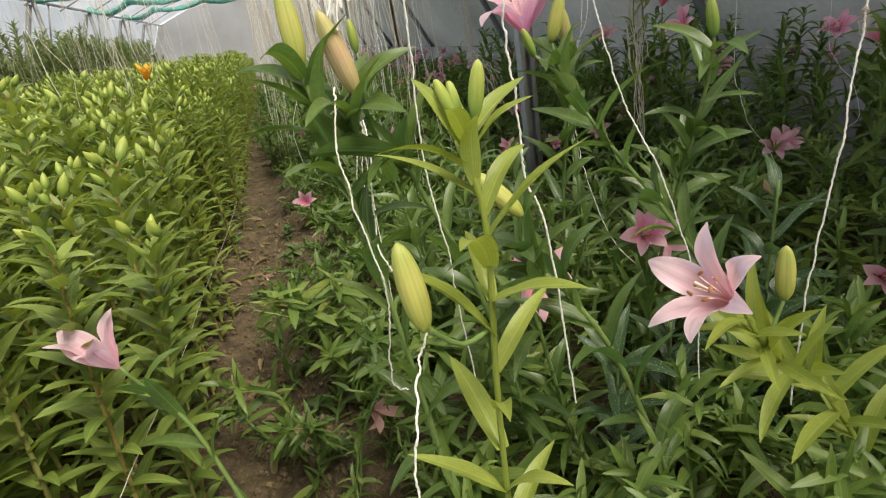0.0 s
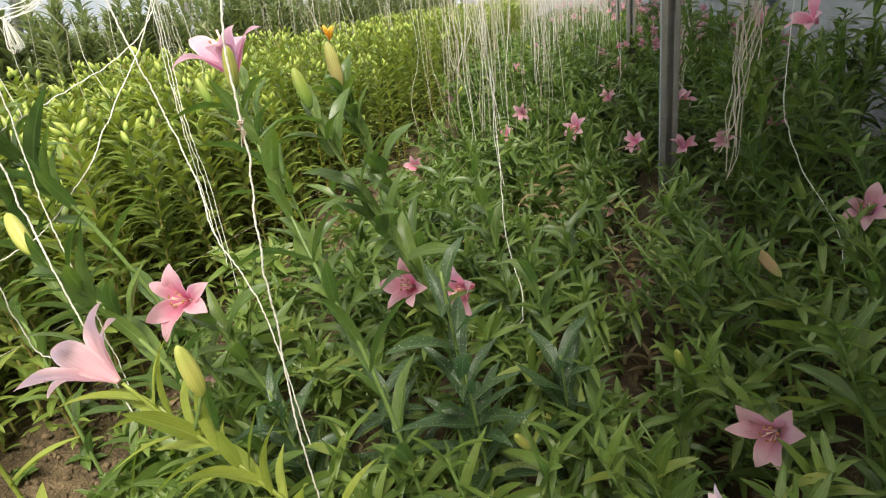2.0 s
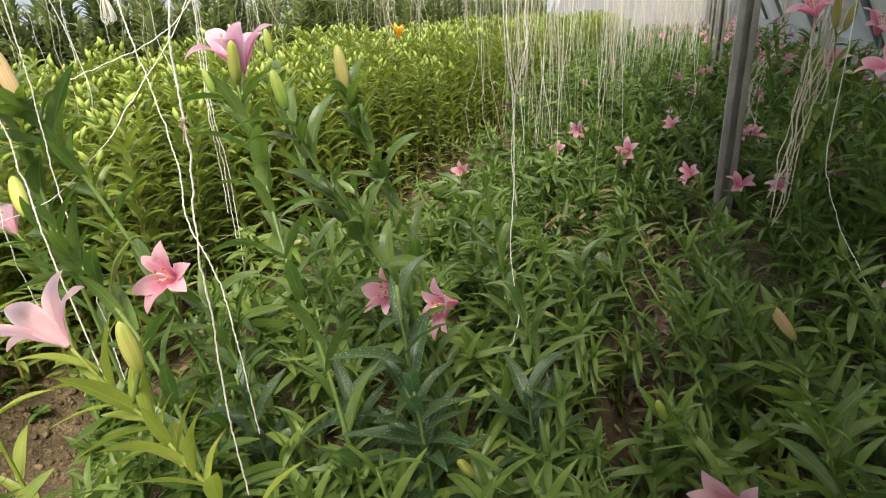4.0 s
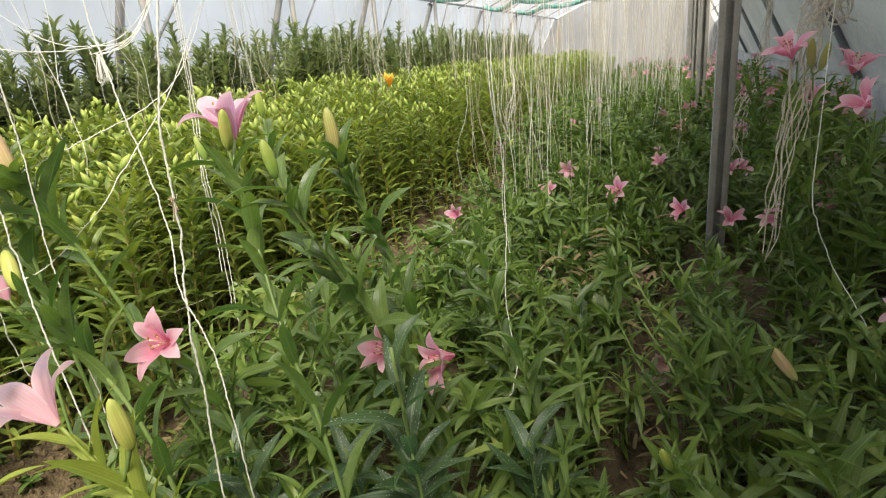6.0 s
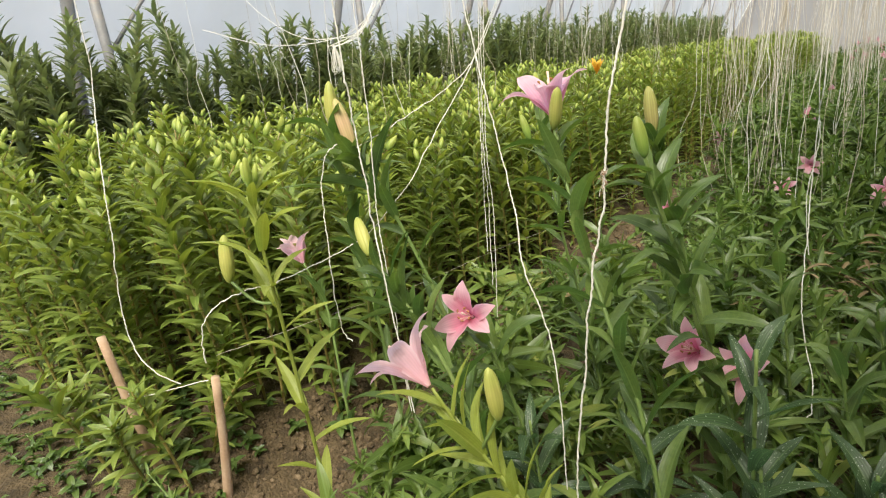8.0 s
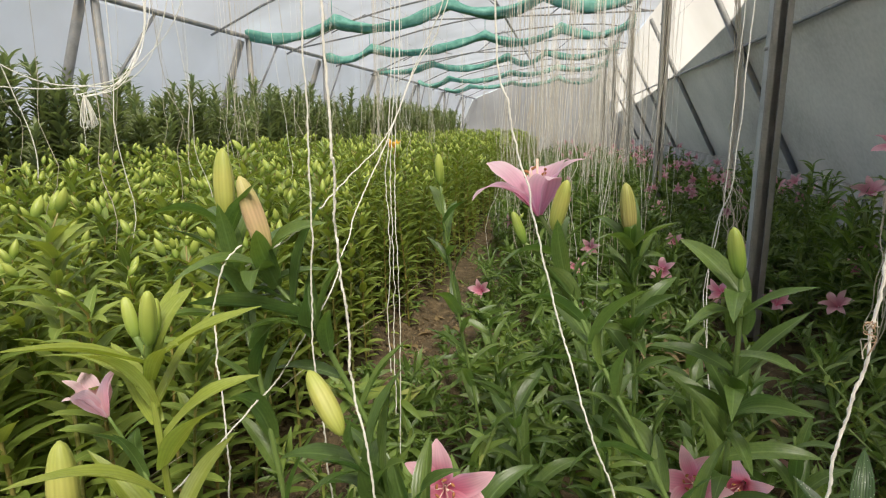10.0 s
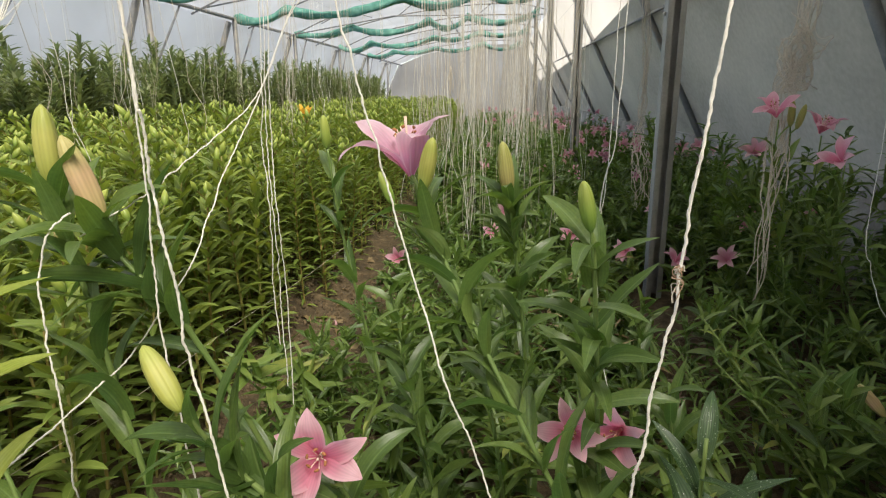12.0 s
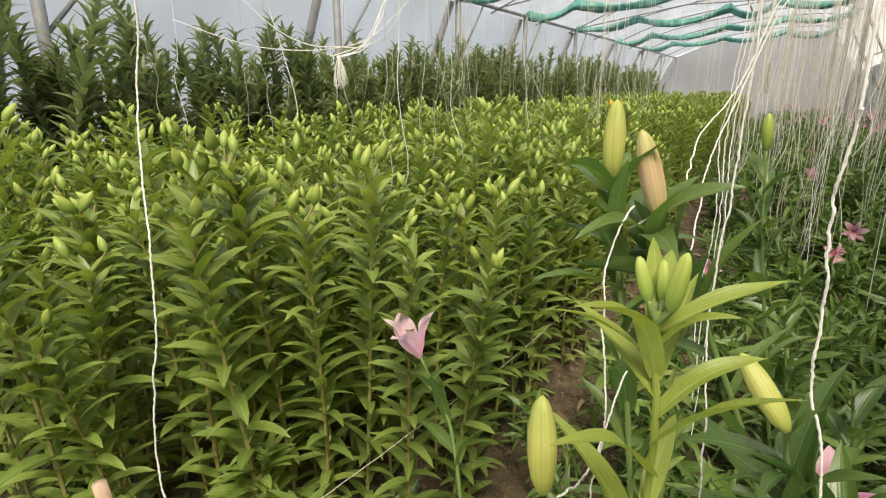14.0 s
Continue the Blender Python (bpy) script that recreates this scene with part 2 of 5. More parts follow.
M_FILM = film("milky_film", (0.43, 0.435, 0.44), (0.55, 0.555, 0.56))
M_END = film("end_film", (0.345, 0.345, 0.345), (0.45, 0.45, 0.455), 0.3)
M_EAST = film("sunlit_film", (0.5, 0.47, 0.42), (0.6, 0.565, 0.51), 0.8)
M_SIDE = film("dusty_side_film", (0.55, 0.52, 0.475), (0.68, 0.645, 0.6))

# ---- mesh helpers ----


def mesh_of(name, verts, faces, mat, uvs=None, smooth=True):
    me = bpy.data.meshes.new(name)
    me.from_pydata([tuple(v) for v in verts], [], faces)
    if uvs is not None:
        layer = me.uv_layers.new(name="UVMap")
        idx = np.empty(len(me.loops), dtype=np.int32)
        me.loops.foreach_get("vertex_index", idx)
        layer.data.foreach_set("uv", np.asarray(uvs, dtype=np.float32)[idx].ravel())
    me.materials.append(mat)
    me.polygons.foreach_set("use_smooth", [smooth] * len(me.polygons))
    me.update()
    return me


def part(name, me, parent=None, label="", m=None):
    ob = new(name, me)
    ob.parent = parent
    if m is not None:
        ob.matrix_basis = m
    return tagged(ob, label)


class Heap:
    """Collects many small pieces for one mesh."""

    def __init__(self):
        self.v, self.f, self.uv, self.n = [], [], [], 0

    def add(self, verts, faces, uvs):
        self.f += [tuple(i + self.n for i in q) for q in faces]
        self.v.append(np.asarray(verts, float))
        self.uv.append(np.asarray(uvs, float))
        self.n += len(verts)

    def mesh(self, name, mat, smooth=True):
        return mesh_of(name, np.concatenate(self.v), self.f, mat, np.concatenate(self.uv), smooth)


def blade(length, width, droop, fold, n=5, twist=0.0, base=0.25, roll=0.0):
    """A lance-shaped leaf that starts at 0 along +x, its upper face +z: verts, faces, uvs."""
    v, uv, f = [], [], []
    x = z = 0.0
    for i in range(n + 1):
        s = i / n
        w = width * (base * (1 - s) ** 3 + 1.6 * (s + 0.04) ** 0.55 * (1 - s) ** 0.75) * 0.62
        a = droop[0] + (droop[1] - droop[0]) * s
        if i:
            x += length / n * math.cos(a)
            z += length / n * math.sin(a)
        tw = roll + twist * s
        for k in (-1, 0, 1):
            dy, dz = k * w, abs(k) * w * fold
            v.append((x - dz * math.sin(a), dy * math.cos(tw), z + dz * math.cos(a) + dy * math.sin(tw)))
            uv.append((0.5 + 0.5 * k * min(1, w / max(width, 1e-6) * 2), s))
        if i:
            o = 3 * i
            f += [(o - 3, o, o + 1, o - 2), (o - 2, o + 1, o + 2, o - 1)]
    return np.array(v), f, np.array(uv)


def turned(v, yaw, pitch=0.0):
    c, s, cp, sp = math.cos(yaw), math.sin(yaw), math.cos(pitch), math.sin(pitch)
    x, z = v[:, 0] * cp - v[:, 2] * sp, v[:, 0] * sp + v[:, 2] * cp
    return np.stack([x * c - v[:, 1] * s, x * s + v[:, 1] * c, z], 1)


def tube(points, radii, sides=6):
    """A round rod along points: verts, faces, uvs."""
    p = np.asarray(points, float)
    n = len(p)
    t = np.gradient(p, axis=0)
    t /= np.linalg.norm(t, axis=1)[:, None] + 1e-9
    ref = np.array([0.31, 0.95, 0.05])
    v, uv, f = [], [], []
    for i in range(n):
        a = np.cross(t[i], ref)
        a /= np.linalg.norm(a) + 1e-9
        b = np.cross(t[i], a)
        r = radii if np.isscalar(radii) else radii[i]
        for k in range(sides):
            g = 2 * math.pi * k / sides
            v.append(p[i] + r * (math.cos(g) * a + math.sin(g) * b))
            uv.append((k / sides, i / max(1, n - 1)))
        if i:
            o = i * sides
            for k in range(sides):
                f.append((o - sides + k, o - sides + (k + 1) % sides, o + (k + 1) % sides, o + k))
    f += [tuple(range(sides))[::-1], tuple(range((n - 1) * sides, n * sides))]
    return np.array(v), f, np.array(uv)


def cord(points, radius, pitch=0.011):
    """A two-ply twisted string along a line: verts, faces, uvs."""
    p = np.asarray(points, float)
    seg = np.linalg.norm(np.diff(p, axis=0), axis=1)
    arc = np.concatenate([[0], np.cumsum(seg)])
    n, sides = max(8, int(arc[-1] / 0.0028)), 7
    at = np.linspace(0, arc[-1], n)
    q = np.stack([np.interp(at, arc, p[:, i]) for i in range(3)], 1)
    t = np.gradient(q, axis=0)
    t /= np.linalg.norm(t, axis=1)[:, None] + 1e-9
    a = np.cross(t, np.array([0.31, 0.95, 0.05]))
    a /= np.linalg.norm(a, axis=1)[:, None] + 1e-9
    b = np.cross(t, a)
    g = np.arange(sides) * 2 * math.pi / sides
    r = radius * (0.66 + 0.44 * np.abs(np.cos(g[None, :] - (math.pi * at / pitch)[:, None]))) * (1 + 0.12 * np.sin(at * 610 + 3 * np.sin(at * 170)))[:, None]
    v = q[:, None, :] + r[..., None] * (np.cos(g)[None, :, None] * a[:, None, :] + np.sin(g)[None, :, None] * b[:, None, :])
    k, i = np.meshgrid(np.arange(sides), np.arange(1, n))
    j, o = (k + 1) % sides, i * sides
    f = np.stack([o - sides + k, o - sides + j, o + j, o + k], -1).reshape(-1, 4).tolist()
    uv = np.stack(np.meshgrid(np.arange(sides) / sides, at), -1).reshape(-1, 2)
    return v.reshape(-1, 3), f, uv


def lily_leaf(width, droop, fold, wave, twist, n=10, m=6):
    """A broad lily leaf of length 1 along +x: keeled, with lightly waved margins."""
    v, uv, f = [], [], []
    x = z = 0.0
    for i in range(n + 1):
        s = i / n
        w = 0.5 * width * (0.3 * (1 - s) ** 6 + math.sin(math.pi * min(1.0, s * 0.97 + 0.03) ** 0.8) ** 0.85)
        a = droop[0] + (droop[1] - droop[0]) * s ** 1.3
        if i:
            x += math.cos(a) / n
            z += math.sin(a) / n
        tw = twist * s
        for k in range(m + 1):
            q = 2 * k / m - 1
            d = q * w
            h = fold * w * abs(q) ** 1.4 + wave * w * math.sin(9 * s + 2.5 * q) * q * q
            h, d = h * math.cos(tw) + d * math.sin(tw), d * math.cos(tw) - h * math.sin(tw)
            v.append((x - h * math.sin(a), d, z + h * math.cos(a)))
            uv.append((0.5 + 0.5 * q, s))
        if i:
            o, c = i * (m + 1), m + 1
            f += [(o - c + k, o + k, o + k + 1, o - c + k + 1) for k in range(m)]
    return np.array(v), f, np.array(uv)


def smooth_line(points, n=24):
    """A Catmull-Rom line of n points through the given ones."""
    p = np.asarray(points, float)
    q = np.vstack([2 * p[0] - p[1], p, 2 * p[-1] - p[-2]])
    out = []
    for u in np.linspace(0, len(p) - 1 - 1e-6, n):
        i = int(u)
        s = u - i
        a, b, c, d = q[i:i + 4]
        out.append(0.5 * (2 * b + (c - a) * s + (2 * a - 5 * b + 4 * c - d) * s * s + (3 * b - a - 3 * c + d) * s ** 3))
    return np.array(out)


def spindle(length, radius, rows=8, sides=9, ridge=0.12, peak=0.45, bend=0.0, blunt=False):
    """A lily bud from its base along +z."""
    v, uv, f = [], [], []
    for i in range(rows + 1):
        s = i / rows
        r = radius * (math.sin(math.pi * min(1, (s + 0.03)) ** (math.log(0.5) / math.log(peak))) ** 0.72) + 0.0012
        if blunt:
            u = (s - peak) / (peak if s < peak else 1 - peak)
            r = radius * max(0.0, 1 - abs(u) ** 2.3) ** 0.62 + 0.0014
        if i == 0:
            r = radius * 0.3
        for k in range(sides):
            g = 2 * math.pi * k / sides
            rr = r * (1 + ridge * math.cos(3 * g) - (0.09 * max(0.0, math.cos(3 * g + math.pi)) ** 10 + 0.04 * max(0.0, math.cos(3 * g)) ** 14 if blunt else 0))
            v.append((rr * math.cos(g) + bend * s * s, rr * math.sin(g), length * s))
            uv.append((k / sides * 2, s))
        if i:
            o = i * sides
            for k in range(sides):
                f.append((o - sides + k, o - sides + (k + 1) % sides, o + (k + 1) % sides, o + k))
    f += [tuple(range(sides))[::-1], tuple(range(rows * sides, (rows + 1) * sides))]
    return np.array(v), f, np.array(uv)


def petal(length, width, flare, curl, n=8, m=4):
    """A lily petal from the flower's heart: rises in a funnel round +z, flares outward to +x and curls back at the tip."""
    v, uv, f = [], [], []
    x, z = 0.004, 0.0
    for i in range(n + 1):
        s = i / n
        a = radians(70) - flare * s ** 1.25 - curl * max(0.0, s - 0.62) ** 1.2
        if i:
            x += length / n * math.cos(a)
            z += length / n * math.sin(a)
        if s < 0.58:
            w = width * 0.5 * (0.17 + 0.83 * math.sin(0.5 * math.pi * s / 0.58) ** 1.1)
        else:
            w = width * 0.5 * max(0.05, max(0.0, 1 - ((s - 0.58) / 0.42) ** 1.75) ** 0.9)
        for k in range(-m // 2, m // 2 + 1):
            q = 2 * k / m
            cup = (0.5 - 0.42 * s) * w * q * q + 0.13 * w * math.sin(13 * s + 2 * q + width * 90) * q * q + (0.12 * w if k == 0 else 0)
            v.append((x - cup * math.sin(a), q * w, z + cup * math.cos(a)))
            uv.append((0.5 + 0.5 * q, s))
        if i:
            o, c = i * (m + 1), m + 1
            for k in range(m):
                f.append((o - c + k, o + k, o + k + 1, o - c + k + 1))
    return np.array(v), f, np.array(uv)


def facing(place, way, spin=0.0):
    """A pose at place whose +z points along way."""
    q = Vector(way).to_track_quat("Z", "Y")
    return Matrix.Translation(place) @ q.to_matrix().to_4x4() @ Matrix.Rotation(spin, 4, "Z")


# ---- structure: ground, walls, roof ----


def sheet(name, verts, faces, mat, label, category, smooth=False):
    ob = new(name, mesh_of(name, verts, faces, mat, None, smooth))
    return tagged(ob, label, category, kind="structure")


def ground_height(x, y):
    """Raised beds with trodden aisles between them."""
    h = 0.0
    for c, w, deep in ((-0.9, 0.18, 0.1), (0.68, 0.11, 0.2)):
        h -= deep * math.exp(-((x - c) / w) ** 4)
    return h + 0.10 + 0.018 * noise.noise((x * 2.2, y * 2.2, 0.3)) + 0.008 * noise.noise((x * 9, y * 9, 1.7))


gx = [-40, -12, -6] + [-5 + 0.07 * i for i in range(111)] + [3.5, 8, 40]
gy = [-40, -10] + [-2.6 + 0.09 * i for i in range(130)] + [9.3 + 0.6 * i for i in range(28)] + [40, 80]
gv = [(x, y, ground_height(x, y) if -5.2 < x < 3 and -3 < y < 26 else 0.0) for y in gy for x in gx]
nx = len(gx)
gf = [(j * nx + i, j * nx + i + 1, (j + 1) * nx + i + 1, (j + 1) * nx + i) for j in range(len(gy) - 1) for i in range(nx - 1)]
sheet("ground", gv, gf, M_SOIL, "brown crumbly bare soil with raised beds and trodden aisles", "soil", True)

Y0, Y1 = -2.4, 24.0
PROFILE = [(-5.1, 0.0), (-4.75, 1.0), (-4.15, 2.3), (-3.0, 2.75), (-1.2, 3.05), (0.3, 3.12), (1.1, 2.98)]


def shell(name, prof, mat, label, thick=0.012, y0=Y0, y1=Y1, step=1.2):
    n = max(2, int((y1 - y0) / step))
    v, f = [], []
    for side in (0, 1):
        for j in range(n + 1):
            for (x, z) in prof:
                sag = 0.015 * math.sin(j * 1.7 + x)
                v.append((x + side * thick * (1 if x > 1 else -0.6), y0 + (y1 - y0) * j / n, z + sag * (0 < z < 9) + side * thick))
    c = len(prof)
    o = (n + 1) * c
    for j in range(n):
        for i in range(c - 1):
            q = (j * c + i, j * c + i + 1, (j + 1) * c + i + 1, (j + 1) * c + i)
            f += [q, tuple(o + k for k in q[::-1])]
    ob = sheet(name, v, f, mat, label, "wall" if "wall" in name else "ceiling", True)
    return ob


roof = shell("ceiling", PROFILE[2:], M_FILM, "milky white plastic film roof over thin arched ribs")
side = shell("wall_west", PROFILE[:3], M_SIDE, "pale grey translucent film side wall of the greenhouse")
roof.visible_shadow = side.visible_shadow = False


def east_edge(y):
    """How high the opaque sheeting of the east wall reaches."""
    return float(np.interp(y, (-9, 4.4, 5.4, 6.0, 7.5, 9.5, 12.6, 16, 24), (2.98, 2.98, 2.5, 2.33, 2.22, 2.1, 1.96, 1.85, 1.7)))


def east_x(z):
    return 1.1 + (2.98 - z) * 1.2 / 2.23


def east_wall(name, low, high, mat, label, thick):
    v, f, n, rows = [], [], 90, 5
    for side_ in (0, 1):
        for j in range(n + 1):
            y = Y0 + (Y1 - Y0) * j / n
            for i in range(rows + 1):
                z = low(y) + (high(y) - low(y)) * i / rows
                bulge = 0.012 * noise.noise((y * 0.9, z * 1.6, 4.0)) - 0.012
                v.append((east_x(z) + thick * side_ + bulge * (0 < i < rows), y, z))
    c, o = rows + 1, (n + 1) * (rows + 1)
    for j in range(n):
        for i in range(rows):
            q = (j * c + i, j * c + i + 1, (j + 1) * c + i + 1, (j + 1) * c + i)
            f += [q, tuple(o + k for k in q[::-1])]
    return sheet(name, v, f, mat, label, "wall", True)


east_wall("wall_east", lambda y: 0.75, lambda y: east_edge(y) if east_edge(y) < 2.97 else 2.98, M_WALL, "grey weathered opaque sheeting leaning inward behind the flower bed", 0.05)
upper = east_wall("wall_east_film", lambda y: east_edge(y) if east_edge(y) < 2.97 else 2.975, lambda y: 2.98, M_EAST, "bright bare film of the upper wall, uncovered by sheeting", 0.01)
upper.visible_shadow = False


def box(x0, x1, y0, y1, z0, z1, bev=0.006):
    bm = bmesh.new()
    bmesh.ops.create_cube(bm, size=1)
    bmesh.ops.scale(bm, vec=(x1 - x0, y1 - y0, z1 - z0), verts=bm.verts)
    bmesh.ops.translate(bm, vec=((x0 + x1) / 2, (y0 + y1) / 2, (z0 + z1) / 2), verts=bm.verts)
    if bev:
        bmesh.ops.bevel(bm, geom=bm.edges[:], offset=bev, segments=2, affect="EDGES")
    return bm


def from_bm(name, bm, mat, smooth=False):
    me = bpy.data.meshes.new(name)
    bm.to_mesh(me)
    bm.free()
    me.materials.append(mat)
    return me


low = new("wall_east_base", from_bm("wall_east_base", box(2.25, 2.6, Y0, Y1, -0.1, 0.76, 0.02), M_KERB))
tagged(low, "low grey mortared base wall behind the flower bed", "wall", kind="structure")


def gable(name, y, mat, label, thick):
    prof = PROFILE + [(1.75, 1.85), (2.3, 0.75), (2.3, 0.0)]
    n = len(prof)
    v = [(x, y, z) for x, z in prof] + [(x, y + thick, z) for x, z in prof]
    f = [tuple(range(n)), tuple(range(n, 2 * n))[::-1]] + [(i, (i + 1) % n, n + (i + 1) % n, n + i) for i in range(n)]
    return sheet(name, v, f, mat, label, "wall")


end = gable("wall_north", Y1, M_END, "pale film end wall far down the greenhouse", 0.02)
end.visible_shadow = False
back = gable("wall_south", Y0 - 0.02, M_SIDE, "pale film end wall of the greenhouse", 0.02)
back.visible_shadow = False

# ---- structure: posts, ribs, rails, nets ----


def rod(name, points, radius, mat, parent=None, label="", sides=8):
    v, f, uv = tube(points, radius, sides)
    return part(name, mesh_of(name, v, f, mat, uv), parent, label)


LEAN = (-0.0575, -0.0226)


def steel_post(x, y, z_top):
    """A folded channel post that leans a little into the house, with a cap plate and two bolts."""
    post = new("steel_post")
    post.matrix_basis = Matrix(((1, 0, LEAN[0], x), (0, 1, LEAN[1], y), (0, 0, 1, 0), (0, 0, 0, 1)))
    for name, b in (("web", box(-0.042, 0.042, 0.03, 0.038, -0.1, z_top, 0.001)), ("flange", box(-0.045, -0.036, -0.036, 0.034, -0.1, z_top, 0.002)),
                    ("flange", box(0.036, 0.045, -0.036, 0.034, -0.1, z_top, 0.002)), ("lip", box(-0.04, -0.016, -0.04, -0.033, -0.1, z_top, 0.001)),
                    ("lip", box(0.016, 0.04, -0.04, -0.033, -0.1, z_top, 0.001)), ("cap_plate", box(-0.07, 0.07, -0.06, 0.06, z_top, z_top + 0.008, 0.001))):
        part(name, from_bm(name, b, M_POST), post)
    for z in (1.62, 2.3):
        rod("bolt", [(-0.058, 0, z), (-0.04, 0, z)], 0.009, M_POST, post)
    return tagged(post, "grey galvanised steel channel post standing in the bed edge", "post", "posts beside the bed")


for k in range(6):
    steel_post(0.925, 3.1 + 3.48 * k, 2.92)

RIBX = [(1.02, 2.95), (1.64, 1.85), (2.19, 0.77)]
for k in range(14):
    y = -1.2 + 1.75 * k
    rib = new("roof_rib", None)
    left = [(-4.1, y, 2.24), (-2.95, y, 2.69), (-1.2, y, 2.99), (0.3, y, 3.06), (1.02, y, 2.93)]
    rod("bow", smooth_line(left, 14), 0.013, M_RIB, rib)
    if k % 2 and k < 9:
        rod("tie", [(-4.0, y, 2.3), (-2.0, y, 2.62), (0.85, y, 2.62)], 0.011, M_RIB, rib)
        for a in (-2.9, -1.4, 0.1):
            rod("web_bar", [(a - 0.5, y, 2.5 if a < -2 else 2.62), (a, y, 2.72 if a < -2 else 3.0), (a + 0.5, y, 2.6)], 0.008, M_RIB, rib)
    tagged(rib, "dark painted steel roof rib bowed across the greenhouse", "roof rib", "roof ribs")

for k in range(7):
    y = 3.02 + 3.4 * (k - 1)
    strut = new("wall_strut")
    rod("tube", [(east_x(z) - 0.045, y, z) for z in (2.9, 1.85, 0.76)], 0.032, M_RIB, strut)
    for z in (2.02,):
        part("clamp", from_bm("clamp", box(east_x(z) - 0.1, east_x(z) - 0.02, y - 0.04, y + 0.04, z - 0.02, z + 0.02, 0.004), M_RIB), strut)
    tagged(strut, "dark steel strut leaning against the sheeting of the wall", "strut", "wall struts")

for nm, (x, z), r in (("eaves_rail", (-4.0, 2.3), 0.027), ("ridge_purlin", (-1.2, 2.96), 0.02), ("post_purlin", (0.78, 2.93), 0.03), ("wall_purlin", (1.56, 2.02), 0.016)):
    tagged(rod(nm, [(x, Y0 + 0.02, z), (x, Y1 - 0.02, z)], r, M_RIB), "dark steel rail running the length of the greenhouse", "rail")
for y in (1.6, 4.1, 6.4, 8.6, 11.2, 14.4, 17.6, 20.8):
    p = new("side_post")
    rod("pole", [(-4.0, y, 0.0), (-4.0, y, 2.3)], 0.035, M_RIB, p)
    rod("leg", [(-4.04, y - 0.1, 2.25), (-4.42, y - 0.1, 1.3), (-4.8, y - 0.1, 0.2)], 0.042, M_RIB, p)
    rod("brace", [(-4.0, y, 1.5), (-4.0, y + 0.7, 2.28)], 0.014, M_RIB, p)
    tagged(p, "dark slim steel post under the eaves rail", "post", "posts under the eaves rail")


def swag_net(y, seed):
    """A gathered shade net slung under the roof from the eaves rail to the posts."""
    r = random.Random(seed)
    n, v, uv, f, sides = 60, [], [], [], 10
    cuts = [0.0, 0.2 + r.uniform(-0.05, 0.05), 0.5 + r.uniform(-0.07, 0.07), 0.76 + r.uniform(-0.05, 0.05), 1.0]
    dips = [r.uniform(0.1, 0.2) for _ in range(4)]
    for i in range(n + 1):
        s = i / n
        x = -4.0 + 4.75 * s
        z = 2.34 + 0.36 * s ** 0.8
        j = min(3, sum(s >= c for c in cuts[1:]))
        q = (s - cuts[j]) / (cuts[j + 1] - cuts[j])
        z -= dips[j] * 4 * q * (1 - q)
        fold = 0.052 + 0.016 * (2 * abs(q - 0.5)) ** 3 + 0.008 * math.sin(31 * s + seed) + 0.005 * math.sin(83 * s)
        for k in range(sides):
            g = 2 * math.pi * k / sides
            rr = 1 + 0.28 * math.sin(3 * g + 17 * s + seed)
            v.append((x, y + 0.06 * math.sin(9 * s + seed) + 0.07 * rr * math.cos(g), z + fold * rr * math.sin(g)))
            uv.append((k / sides, s))
        if i:
            o = i * sides
            f += [(o - sides + k, o - sides + (k + 1) % sides, o + (k + 1) % sides, o + k) for k in range(sides)]
    net = new("shade_net", mesh_of("shade_net", v, f, M_NET, uv))
    tagged(net, "green shade netting gathered into a sagging roll under the roof", "net", "gathered shade nets")
    for s in cuts:
        x, z = -4.0 + 4.75 * s, 2.34 + 0.36 * s ** 0.8
        rod("tie_cord", [(x, y, z - 0.02), (x, y, z + 0.3)], 0.004, M_NET, net)


for k, y in enumerate((6.4, 8.6, 11.2, 14.4, 17.6)):
    swag_net(y, k)

# ---- plants in rows ----
GOLD = 2.39996


